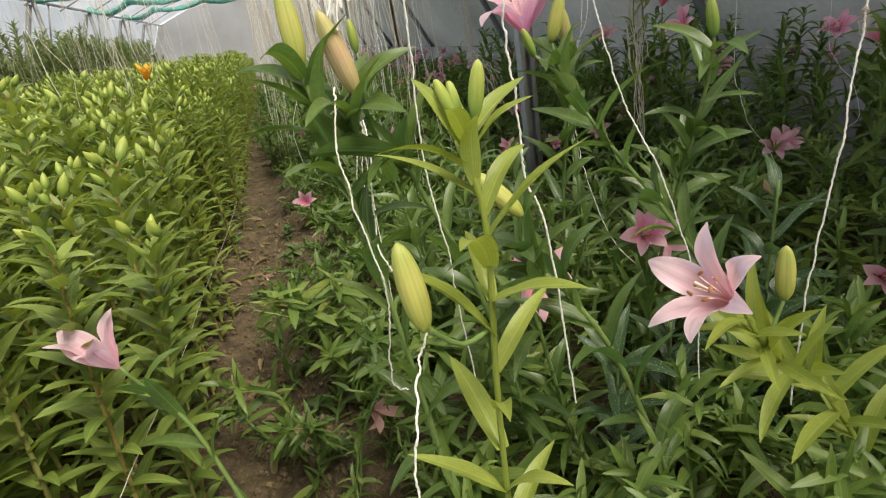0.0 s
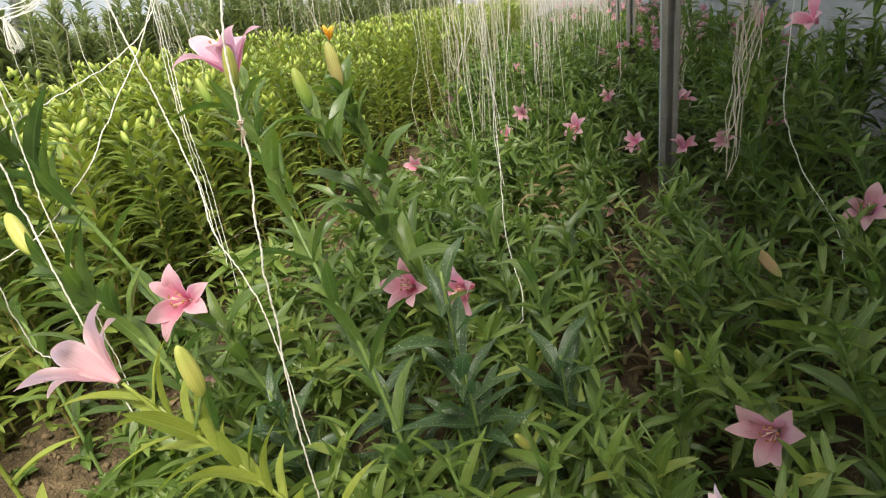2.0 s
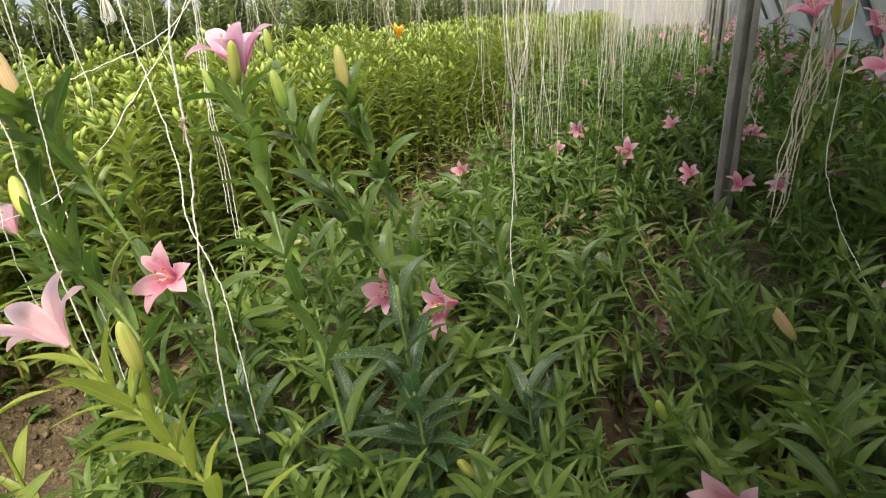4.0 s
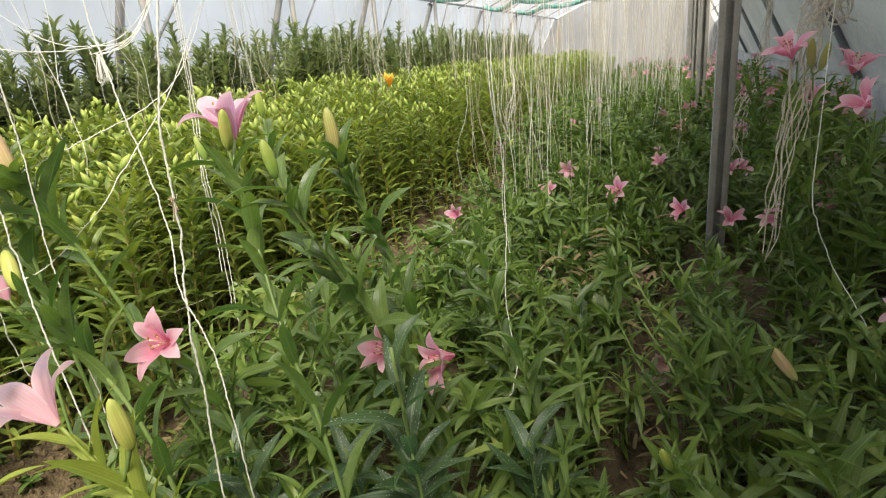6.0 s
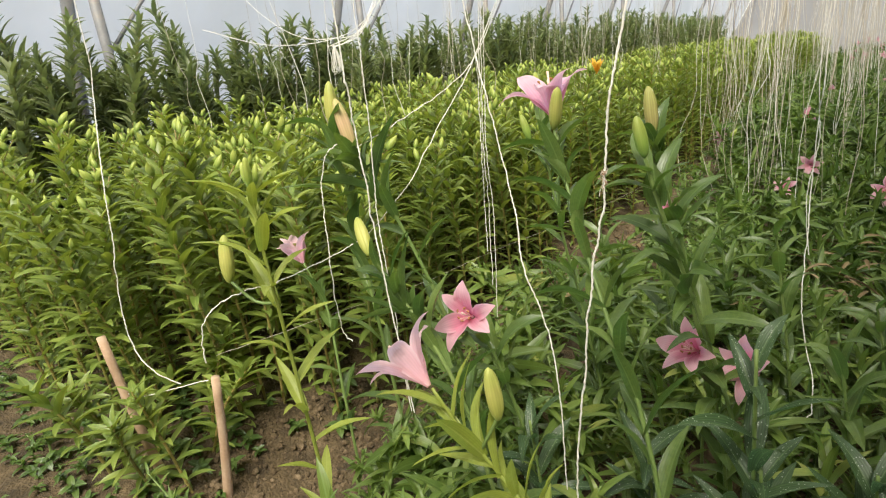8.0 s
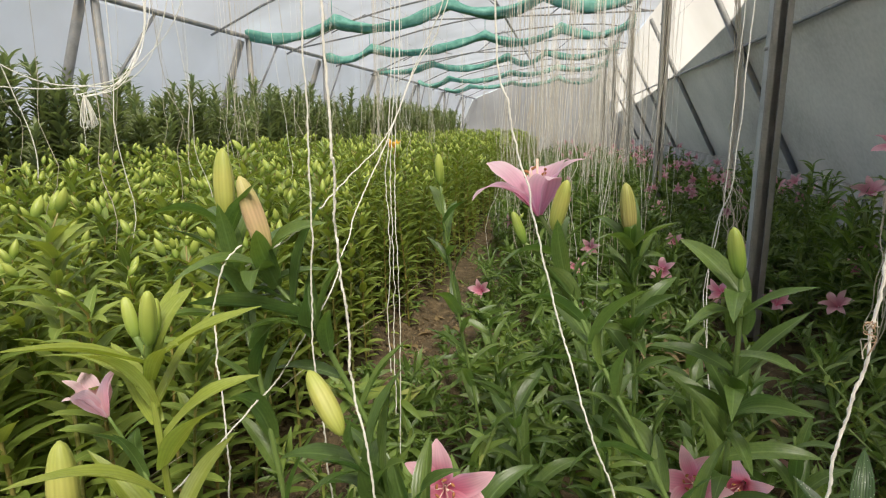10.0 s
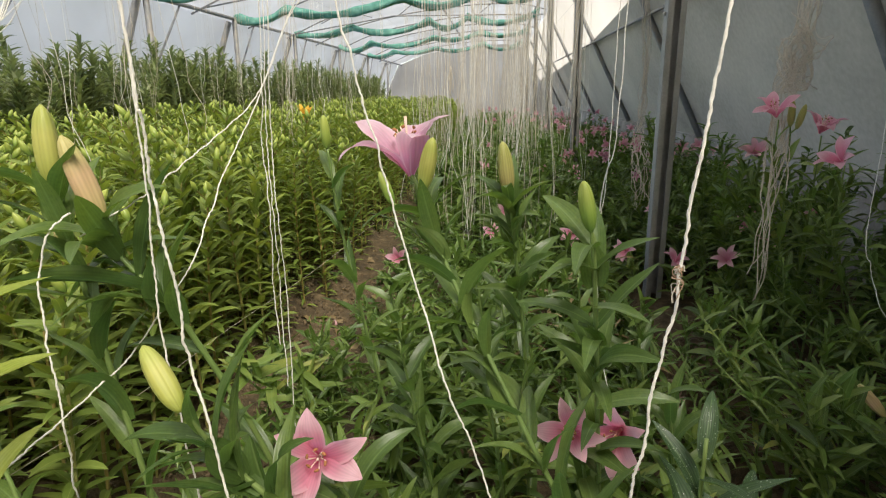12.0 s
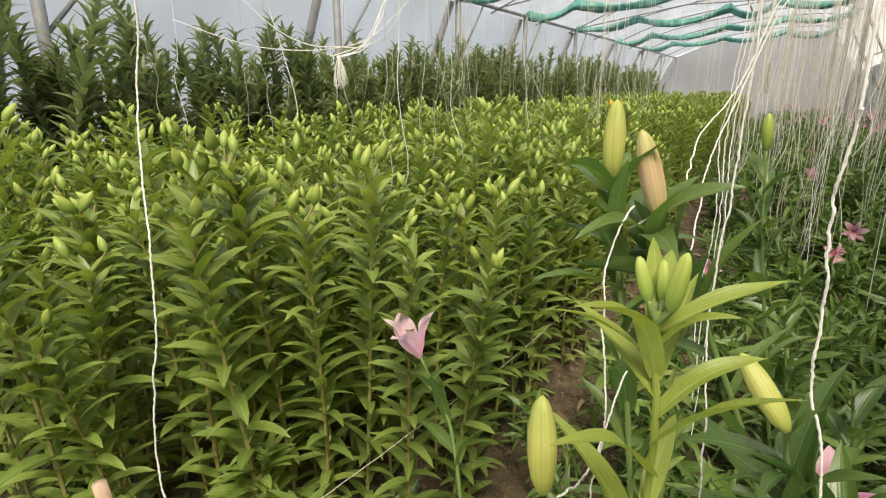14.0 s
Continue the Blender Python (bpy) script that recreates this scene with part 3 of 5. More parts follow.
def rows_plant(seed, height, leaves, length, width, buds=0, bud_len=0.055, lean=0.05, start=0.12, droop=(0.75, -0.35), spread=0.35, n=4, crown=False, flowers=0, open_=1.0, loose=0.3):
    """One lily of a bed as heaps of quads: leaves, stem, buds, petals."""
    r = random.Random(seed)
    heaps = [Heap(), Heap(), Heap(), Heap()]
    for h in heaps:
        h.cuts = [0]
    dx, dy = r.uniform(-lean, lean), r.uniform(-lean, lean)
    line = smooth_line([(0, 0, -0.05), (dx * 0.2, dy * 0.2, height * 0.4), (dx * 0.6, dy * 0.6, height * 0.75), (dx, dy, height)], 7)
    v, f, uv = tube(line, [0.0055, 0.0052, 0.005, 0.0046, 0.004, 0.0034, 0.0028], 5)
    heaps[1].add(v, f[:-2], uv)
    for i in range(leaves):
        s = start + (1 - start) * (i + r.random() * 0.6) / leaves
        k = s * 6
        a = line[min(5, int(k))] * (1 - k % 1) + line[min(6, int(k) + 1)] * (k % 1)
        size = (0.75 + 0.4 * math.sin(math.pi * min(1, s * 0.95))) * r.uniform(0.95 - 0.5 * loose, 1.06 + 0.3 * loose)
        if s > 0.9 and not crown:
            size *= 0.8
        up = droop[0] + spread * (s - 0.5) + r.uniform(-0.85, 0.85) * loose
        v, f, uv = blade(length * size, width * size, (up, up + droop[1] - droop[0] + r.uniform(-0.4, 0.3)), r.uniform(0.15, 0.6), n, r.uniform(-0.5, 0.5), 0.25, r.gauss(0, 0.8) * max(0.0, loose - 0.25))
        heaps[0].add(turned(v, i * GOLD + r.uniform(-loose, loose)) + a, f, uv)
        heaps[0].cuts.append(len(heaps[0].f))
    for i in range(buds):
        g = i * 2 * math.pi / max(1, buds) + r.uniform(-0.4, 0.4)
        out = r.uniform(0.012, 0.04)
        foot = line[-1] + np.array([out * math.cos(g), out * math.sin(g), r.uniform(0.0, 0.035)])
        v, f, uv = tube([line[-1] - (0, 0, 0.015), foot], 0.0022, 4)
        heaps[1].add(v, f[:-2], uv)
        L = bud_len * r.uniform(0.7, 1.15)
        v, f, uv = spindle(L, L * 0.19, 5, 6, 0.08)
        m = np.array(Euler((r.uniform(-0.65, 0.65), r.uniform(-0.65, 0.65), 0)).to_matrix())
        heaps[2].add(v @ m.T + foot, f[:-2], uv)
        heaps[2].cuts.append(len(heaps[2].f))
    for i in range(flowers):
        g = r.uniform(0, 6.28)
        foot = line[-1] + np.array([0.05 * math.cos(g), 0.05 * math.sin(g), 0.01])
        q = np.array(facing((0, 0, 0), (math.cos(g), math.sin(g), r.uniform(0.1, 0.9)), r.uniform(0, 2)).to_3x3())
        v, f, uv = tube([line[-1] - (0, 0, 0.02), foot], 0.0025, 4)
        heaps[1].add(v, f[:-2], uv)
        for j in range(6):
            v, f, uv = petal(0.095, 0.036 if j % 2 else 0.027, radians(50 + 14 * math.sin(j * 2.1 + seed)) * open_, 1.9, 6, 2)
            heaps[3].add(turned(v, j * math.pi / 3) @ q.T + foot, f, uv)
            heaps[3].cuts.append(len(heaps[3].f))
    return heaps


def bulk(name, plants, spots, mats, label, category):
    """Many plants of rows as one mesh."""
    V, F, U, I, n = [], [], [], [], 0
    for (x, y, z, turn, scale, kind, tx, ty) in spots:
        m = np.array(Euler((tx, ty, turn)).to_matrix()) * scale
        for slot, h in enumerate(plants[kind]):
            if h.n == 0:
                continue
            if not isinstance(h.v, np.ndarray):
                h.v, h.uv, h.f = np.concatenate(h.v), np.concatenate(h.uv), np.array(h.f, dtype=np.int32)
            V.append(h.v @ m.T + (x, y, z))
            F.append(h.f + n)
            U.append(h.uv)
            I.append(np.full(len(h.f), slot, dtype=np.int32))
            n += h.n
    V, F, U, I = np.concatenate(V), np.concatenate(F), np.concatenate(U), np.concatenate(I)
    me = bpy.data.meshes.new(name)
    me.vertices.add(len(V))
    me.loops.add(len(F) * 4)
    me.polygons.add(len(F))
    me.vertices.foreach_set("co", V.astype(np.float32).ravel())
    me.loops.foreach_set("vertex_index", F.ravel())
    me.polygons.foreach_set("loop_start", np.arange(len(F), dtype=np.int32) * 4)
    me.polygons.foreach_set("loop_total", np.full(len(F), 4, dtype=np.int32))
    me.polygons.foreach_set("material_index", I)
    layer = me.uv_layers.new(name="UVMap")
    layer.data.foreach_set("uv", U.astype(np.float32)[F.ravel()].ravel())
    for m in mats:
        me.materials.append(m)
    me.polygons.foreach_set("use_smooth", np.ones(len(F), dtype=bool))
    me.update()
    me.validate()
    return tagged(new(name, me), label, category, kind="stuff")


def pieces(h):
    """The single leaves, buds or petals of a heap."""
    v = h.v if isinstance(h.v, np.ndarray) else np.concatenate(h.v)
    uv = h.uv if isinstance(h.uv, np.ndarray) else np.concatenate(h.uv)
    for a, b in zip(h.cuts[:-1], h.cuts[1:]):
        f = np.array(h.f[a:b])
        i0, i1 = f.min(), f.max() + 1
        yield v[i0:i1], (f - i0).tolist(), uv[i0:i1]


def plant_things(name, plants, spots, mats, label, category, group, leafy=lambda s: False):
    """The same plants as things of their own: stem, foliage or single leaves, buds and blooms."""
    first = {}
    for s in spots:
        x, y, z, turn, scale, kind, tx, ty = s
        m = Matrix.Translation((x, y, z)) @ Euler((tx, ty, turn)).to_matrix().to_4x4() @ Matrix.Scale(scale, 4)
        key = (kind, leafy(s))
        if key not in first:
            ob = first[key] = new(name)
            leaf, stem, bud, bloom = plants[kind]
            v, f, uv = (np.concatenate(stem.v), stem.f, np.concatenate(stem.uv)) if not isinstance(stem.v, np.ndarray) else (stem.v, stem.f.tolist(), stem.uv)
            part("stem", mesh_of("stem", v, f, mats[1], uv), ob)
            if key[1]:
                for v, f, uv in pieces(leaf):
                    part("leaf", mesh_of("leaf", v, f, mats[0], uv), ob)
            else:
                v, f, uv = (np.concatenate(leaf.v), leaf.f, np.concatenate(leaf.uv)) if not isinstance(leaf.v, np.ndarray) else (leaf.v, leaf.f.tolist(), leaf.uv)
                tagged(part("foliage", mesh_of("foliage", v, f, mats[0], uv), ob), kind="stuff")
            if bud.n:
                for v, f, uv in pieces(bud):
                    part("bud", mesh_of("bud", v, f, mats[2], uv), ob)
            if bloom.n:
                for v, f, uv in pieces(bloom):
                    part("petal", mesh_of("petal", v, f, mats[3], uv), ob)
            tagged(ob, label, category, group)
            ob.matrix_basis = m
        else:
            ob = copy_thing(first[key], Matrix.Identity(4))
            ob.matrix_basis = m


def scatter(x0, x1, y0, y1, step, jitter, kinds, tilt=0.06, scale=(0.9, 1.08), keep=None, seed=1):
    r = random.Random(seed)
    out, y = [], y0
    while y < y1:
        x = x0
        while x < x1:
            px, py = x + r.uniform(-jitter, jitter), y + r.uniform(-jitter, jitter)
            spot = (px, py, ground_height(px, py) - 0.01, r.uniform(0, 6.28), r.uniform(*scale), r.choice(kinds(px, py, r)), r.uniform(-tilt, tilt), r.uniform(-tilt, tilt))
            if keep is None or keep(px, py, r):
                out.append(spot)
            x += step
        y += step
    return out


# the field of budding lilies
def field_set(leaves, n, width):
    return [rows_plant(100 + i, 0.8 + 0.025 * i, leaves, 0.106, width, buds=(2, 3, 1, 3, 2, 3, 1)[i], bud_len=0.052, lean=0.08, start=0.03, droop=(0.8, 0.15), spread=0.5, n=n, loose=0.25, crown=True) for i in range(7)]


field, field_far = field_set(56, 5, 0.0285), field_set(60, 3, 0.025)
spots = scatter(-3.35, -1.01, 0.33, 16.0, 0.135, 0.05, lambda x, y, r: range(7), keep=lambda x, y, r: r.random() < (0.95 if y < 6 else 0.8) and not (x > -1.36 + 0.3 * max(0.0, y - 0.3) and y < 0.8), scale=(0.86, 1.1), seed=3, tilt=0.09)
mats = (M_FIELD, M_BROWNSTEM, M_BUD, M_PINK)
near = [s for s in spots if s[1] < 2.6]
plant_things("lily_plant", field, near, mats, "upright green lily with plump yellow-green buds in the bed", "lily", "budding lilies in the bed", lambda s: s[1] < 0.85 and s[0] > -2.0)
bulk("lily_field", field_far, [s for s in spots if s[1] >= 2.6], mats, "dense bed of budding green lilies running down the greenhouse", "lily bed")

# the tall dark row by the film wall
tall = [rows_plant(200 + i, 1.1 + 0.1 * i, 90, 0.13, 0.03, lean=0.22, start=0.2, droop=(0.95, 0.3), spread=0.4, crown=True, loose=0.4) for i in range(5)]
spots = scatter(-3.98, -3.4, 0.2, 17.0, 0.115, 0.08, lambda x, y, r: range(5), seed=4, scale=(0.74, 1.14), tilt=0.1)
near = [s for s in spots if s[1] < 3.4]
mats = (M_TALL, M_BROWNSTEM, M_BUD, M_PINK)
plant_things("tall_lily", tall, near, mats, "tall dark green leafy plant without buds by the film wall", "tall plant", "tall plants by the film wall")
bulk("tall_lily_row", tall, [s for s in spots if s[1] >= 3.4], mats, "row of tall dark leafy plants along the film wall", "plant row")

# the beds of pink lilies
lowbed = [rows_plant(300 + i, 0.34 + 0.045 * i, 44 + 3 * (i % 3), 0.086 + 0.014 * (i % 3), 0.0175 + 0.003 * (i % 3), lean=0.3, start=0.06, droop=(0.55 + 0.2 * (i % 2), -0.05 + 0.15 * (i % 3)), n=5, loose=0.9) for i in range(6)]
lowbed += [rows_plant(320 + i, 0.5 + 0.04 * i, 32, 0.118, 0.028, buds=i % 2, bud_len=0.08, lean=0.12, n=5, flowers=1, loose=0.75) for i in range(4)]
lowbed_tail = [rows_plant(360 + i, 0.52 + 0.06 * i, 46, 0.105, 0.0235, lean=0.14, droop=(0.75, 0.1), loose=0.7) for i in range(4)]
lowbed += [rows_plant(340 + i, 0.66 + 0.05 * i, 38, 0.12, 0.027, lean=0.1, n=5, flowers=1 + i % 2, loose=0.7) for i in range(3)]
lowbed += lowbed_tail
lowbed += [rows_plant(380 + i, 0.76 + 0.08 * i, 42, 0.108 + 0.01 * (i % 2), 0.025, lean=0.16, start=0.15, droop=(0.8, 0.0 + 0.15 * (i % 2)), loose=0.7) for i in range(4)]


def bed_kinds(x, y, r):
    blooming = r.random()
    if x < 0.6:
        if y < 3.2:
            return range(0, 2) if x > 0.05 else range(0, 4)
        if y > 8.5 and x > -0.2 and blooming < 0.05:
            return range(10, 13)
        return range(6, 10) if blooming < 0.02 else (range(13, 17) if y > 3.8 else range(3, 6))
    if y > 3.6 and x > 0.95 and blooming < 0.13:
        return range(10, 13)
    if x > 1.5:
        return range(10, 13) if blooming < 0.1 else range(17, 21) if y < 3.6 else range(3, 6)
    if x > 1.1 and 2.1 < y < 5.0 and r.random() < 0.6:
        return range(17, 21)
    return range(6, 10) if blooming < 0.08 and y > 2.2 else range(1, 6)


spots = scatter(-0.74, 0.74, 0.25, 15.0, 0.118, 0.055, bed_kinds, tilt=0.5, seed=5, scale=(0.75, 1.1))
spots += scatter(0.78, 2.15, -0.45, 15.0, 0.128, 0.06, bed_kinds, tilt=0.42, seed=6, scale=(0.7, 1.05))
spots = [(x, y, z, t, 0.6 * s if x < -0.28 and 1.7 < y < 4.4 else 0.7 * s if x < -0.32 and 0.6 < y < 1.1 else 0.95 * s if x < -0.32 and 1.1 <= y < 1.7 else 0.7 * s if x < -0.55 or (abs(x - 0.3) < 0.14 and 0.85 < y < 1.3) else s, k, tx, ty) for x, y, z, t, s, k, tx, ty in spots]
spots = [(x, y, z, 0.0, s, k, 0.5 * tx, -0.4 * abs(ty)) if 0.45 < x < 0.65 else (x, y, z, 0.0, s, k, 0.5 * tx, 0.4 * abs(ty)) if 0.65 <= x < 0.92 else (x, y, z, t, s, k, tx, ty) for x, y, z, t, s, k, tx, ty in spots if not (0.59 < x < 0.77 and 1.25 < y < 2.7) and x < 1.93 and not (x < -0.66 and y < 0.95) and not (x < -0.6 and 1.9 < y < 5.0) and not (x < 1.06 and x > 0.7 and 2.2 < y < 3.15)]
near = [s for s in spots if s[1] < 1.55]
mats = (M_LOW, M_STEM, M_BUD, M_PINKSHADE)
plant_things("bed_lily", lowbed, near, mats, "leafy green lily leaning in the shaded bed", "lily", "lilies of the shaded beds", lambda s: s[1] < 0.7 and s[0] < 0.6)
bulk("bed_lilies", lowbed, [s for s in spots if s[1] >= 1.55], mats, "crowded green lilies with scattered pink blooms in the shaded beds", "lily bed")

# low young lilies at the head of the field
young = [rows_plant(440 + i, 0.3 + 0.05 * i, 34, 0.1, 0.025, lean=0.1, start=0.05, droop=(0.8, 0.1), n=5) for i in range(3)]
r = random.Random(17)
spots = [(x, y, ground_height(x, y) - 0.01, r.uniform(0, 6.28), r.uniform(0.85, 1.1), k % 3, r.uniform(-0.2, 0.2), r.uniform(-0.2, 0.2)) for k, (x, y) in enumerate(((-1.2, 0.44), (-1.3, 0.5), (-1.12, 0.33), (-1.34, 0.33), (-1.4, 0.22), (-1.28, 0.62), (-1.5, 0.28), (-1.22, 0.26)))]
plant_things("young_lily", young, spots, (M_FIELD, M_BROWNSTEM, M_BUD, M_PINK), "low young green lily without buds beside the stakes", "lily", "young lilies by the stakes", lambda s: True)

# weeds at the head of the field and along the aisle
weeds = [rows_plant(400 + i, 0.03 + 0.015 * i, 9, 0.05, 0.026, lean=0.03, start=0.0, droop=(0.5, -0.2), n=3) for i in range(4)]
spots = scatter(-3.3, -1.05, -0.9, 0.75, 0.055, 0.03, lambda x, y, r: range(4), seed=8, tilt=0.3, keep=lambda x, y, r: r.random() < 0.55, scale=(0.35, 0.95))
spots += scatter(-1.1, -0.66, 0.7, 9.0, 0.1, 0.05, lambda x, y, r: range(4), seed=9, tilt=0.3, keep=lambda x, y, r: abs(x + 0.88) > 0.15 and r.random() < 0.4, scale=(0.5, 1.1))
bulk("low_weeds", weeds, spots, (M_LEAF, M_STEM, M_BUD, M_PINK), "low green weeds on the bare soil", "weeds")

# ---- single lilies near the walk ----
LEAVES = {}


def leaf_mesh(mat, kind):
    key = (mat.name, kind)
    if key not in LEAVES:
        r = random.Random(900 + kind)
        if mat is M_YOUNG:
            v, f, uv = lily_leaf(r.uniform(0.16, 0.21), (r.uniform(0.25, 0.6), r.uniform(-0.5, 0.2)), r.uniform(0.25, 0.55), r.uniform(0.05, 0.15), r.uniform(-0.4, 0.4))
        else:
            v, f, uv = lily_leaf(r.uniform(0.17, 0.24), (r.uniform(0.3, 0.8), r.uniform(-0.8, 0.35)), r.uniform(0.2, 0.6), r.uniform(0.05, 0.2), r.uniform(-0.5, 0.5))
        LEAVES[key] = mesh_of("leaf", v, f, mat, uv)
    return LEAVES[key]


def bud_part(plant, base, tip, mat, fat=0.155, label=""):
    base, tip = Vector(base), Vector(tip)
    fat, base, tip = fat * 0.8, base - 0.06 * (tip - base), tip + 0.02 * (tip - base)
    L = (tip - base).length
    v, f, uv = spindle(L, L * fat * 0.97, 18, 30, 0.06, 0.46, 0.0, True)
    return part("bud", mesh_of("bud", v, f, mat, uv), plant, label, facing(base, tip - base))


def flower_part(plant, base, way, size, mat, flare=62, curl=1.3, spin=0.0, label="", stamens=True, broad=1.0, vary=0.1, laid=None):
    """A bloom: heart, six petals, six stamens with anthers and a pistil."""
    m = facing(base, way, spin)
    v, f, uv = spindle(size * 0.1, size * 0.03, 4, 8, 0.05, 0.7)
    heart = part("flower", mesh_of("flower", v, f, mat, uv), plant, label, m)
    dirs = [(m.to_3x3() @ Vector((math.cos(j * math.pi / 3), math.sin(j * math.pi / 3), 0))).dot(Vector(laid or (0, 0, 0))) for j in range(6)]
    bent = dirs.index(max(dirs)) if laid else -1
    for j in range(6):
        inner = j % 2
        v, f, uv = petal(1.18 * size * (0.97 if inner else 1.0), broad * size * (0.5 if inner else 0.38), radians(flare - 5 * inner) * (1 + vary * math.sin(2.3 * j + spin * 9)) + 0.6 * (j == bent), curl + 0.45 * math.sin(1.7 * j + size * 50), 16, 8)
        part("petal", mesh_of("petal", v, f, mat, uv), heart, m=Matrix.Rotation(j * math.pi / 3 + 0.12 * math.sin(5 * j + spin * 7), 4, "Z") @ Matrix.Rotation(0.22 * math.sin(3.1 * j + spin * 5), 4, "X") @ Matrix.Scale(1 + 0.07 * math.sin(4.7 * j + spin * 3), 4))
    if stamens:
        for j in range(6):
            a = j * math.pi / 3 + 0.4
            tip = Vector((0.15 * math.cos(a), 0.15 * math.sin(a), 0.66 + 0.05 * math.sin(3 * a))) * size
            v, f, uv = tube([(0, 0, 0.05 * size), (tip.x * 0.35, tip.y * 0.35, tip.z * 0.55), tuple(tip)], size * 0.009, 5)
            part("stamen", mesh_of("stamen", v, f, M_STAMEN, uv), heart)
            v, f, uv = spindle(size * 0.095, size * 0.012, 5, 6)
            me = mesh_of("anther", v, f, M_ANTHER, uv)
            st_m = Matrix.Translation(tip + Vector((0, 0, -0.02 * size))) @ Euler((1.2, 0, a)).to_matrix().to_4x4()
            part("anther", me, heart, m=st_m)
        v, f, uv = tube([(0, 0, 0), (0.02 * size, 0, 0.5 * size), (0.05 * size, 0, 0.86 * size)], [size * 0.014, size * 0.012, size * 0.022], 6)
        part("pistil", mesh_of("pistil", v, f, M_STAMEN, uv), heart)
    return heart


def single_lily(stem, label, leaf=(14, 0.13, M_LEAF), lift=0.4, radius=0.005, seed=0, span=(0.1, 0.93), stem_mat=None, bracts=0):
    """A lily with a stem along the given points (foot first) and leaves of their own."""
    r = random.Random(seed)
    foot = Vector(stem[0])
    plant = new("lily")
    plant.location = foot
    line = smooth_line([Vector(p) - foot for p in stem], 26)
    v, f, uv = tube(line, np.linspace(radius, radius * 0.55, 26), 8)
    part("stem", mesh_of("stem", v, f, stem_mat or M_STEM, uv), plant)
    n, size, mat = leaf
    for i in range(n):
        s = span[0] + (span[1] - span[0]) * (i + 0.5 * r.random()) / n
        a = Vector(line[int(s * 25)])
        t = Vector(line[min(25, int(s * 25) + 1)]) - Vector(line[max(0, int(s * 25) - 1)])
        g = i * GOLD + r.uniform(-0.35, 0.35)
        q = t.to_track_quat("Z", "X").to_matrix().to_4x4()
        L = size * r.uniform(0.75, 1.15) * (0.62 + 0.5 * math.sin(math.pi * min(1, 0.25 + s * 0.65)))
        m = Matrix.Translation(a) @ q @ Matrix.Rotation(g, 4, "Z") @ Matrix.Rotation(-lift - r.uniform(-0.3, 0.35), 4, "Y") @ Matrix.Scale(L, 4)
        part("leaf", leaf_mesh(mat, r.randrange(14)), plant, m=m)
    for k in range(bracts):
        j = 19 - 3 * k
        t = Vector(line[j + 1]) - Vector(line[j - 1])
        m = Matrix.Translation(line[j]) @ t.to_track_quat("Z", "X").to_matrix().to_4x4() @ Matrix.Rotation(2.1 * k + seed, 4, "Z") @ Matrix.Rotation(-0.75, 4, "Y") @ Matrix.Scale(0.07 + 0.008 * k, 4)
        v, f, uv = lily_leaf(0.5, (0.55, 0.2), 0.5, 0.1, 0.1)
        part("bract", mesh_of("bract", v, f, mat, uv), plant, m=m)
    tagged(plant, label, "lily", "lilies near the aisle")

    def local(p):
        return tuple(Vector(p) - foot)
    return plant, local


def stalk(plant, a, b, sag=0.0, radius=0.003):
    mid = (np.array(a) + np.array(b)) / 2 + (0, 0, sag)
    v, f, uv = tube(smooth_line([a, mid, b], 7), radius, 6)
    part("flower_stalk", mesh_of("flower_stalk", v, f, M_STEM, uv), plant)


# tall pink bloom with its buds
p, lo = single_lily([(0.22, 0.6, 0.06), (0.19, 0.6, 0.35), (0.12, 0.635, 0.62), (0.04, 0.672, 0.782), (-0.047, 0.741, 0.931), (-0.102, 0.781, 1.043), (-0.116, 0.789, 1.1)],
                    "green lily with one open pink bloom and two buds on top", (30, 0.14, M_LEAF), seed=11, bracts=3)
stalk(p, lo((-0.11, 0.79, 1.08)), lo((-0.142, 0.84, 1.118)))
flower_part(p, lo((-0.142, 0.84, 1.115)), (-0.12, -0.1, 1), 0.107, M_MAUVE, 45, 1.9, 0.45, "open mauve-pink bloom", broad=0.94, vary=0.24, laid=(-1, -0.2, 0))
bud_part(p, lo((-0.116, 0.789, 1.105)), lo((-0.101, 0.776, 1.178)), M_BUDY, 0.17)
stalk(p, lo((-0.1, 0.78, 1.04)), lo((-0.16, 0.77, 1.085)))
bud_part(p, lo((-0.16, 0.77, 1.085)), lo((-0.178, 0.772, 1.13)), M_BUDG)

# brownish bud
p, lo = single_lily([(0.1, 1.2, 0.06), (0.09, 1.17, 0.4), (0.06, 1.1, 0.72), (0.034, 1.012, 0.923), (0.021, 0.975, 1.024), (0.013, 0.962, 1.069)],
                    "green lily with a single brownish bud on top", (26, 0.13, M_LEAF), seed=12, bracts=3)
bud_part(p, lo((0.013, 0.962, 1.069)), lo((0.0, 0.966, 1.157)), M_BUDO, 0.165, "brown-tinged bud")

# green bud
p, lo = single_lily([(0.25, 1.02, 0.06), (0.22, 0.95, 0.4), (0.164, 0.801, 0.75), (0.145, 0.743, 0.862), (0.116, 0.665, 1.026), (0.105, 0.648, 1.086)],
                    "green lily with long leaves and one slim green bud", (26, 0.125, M_LEAF), seed=13, bracts=3)
bud_part(p, lo((0.105, 0.648, 1.083)), lo((0.092, 0.646, 1.14)), M_BUDG, 0.17, "fresh green bud")

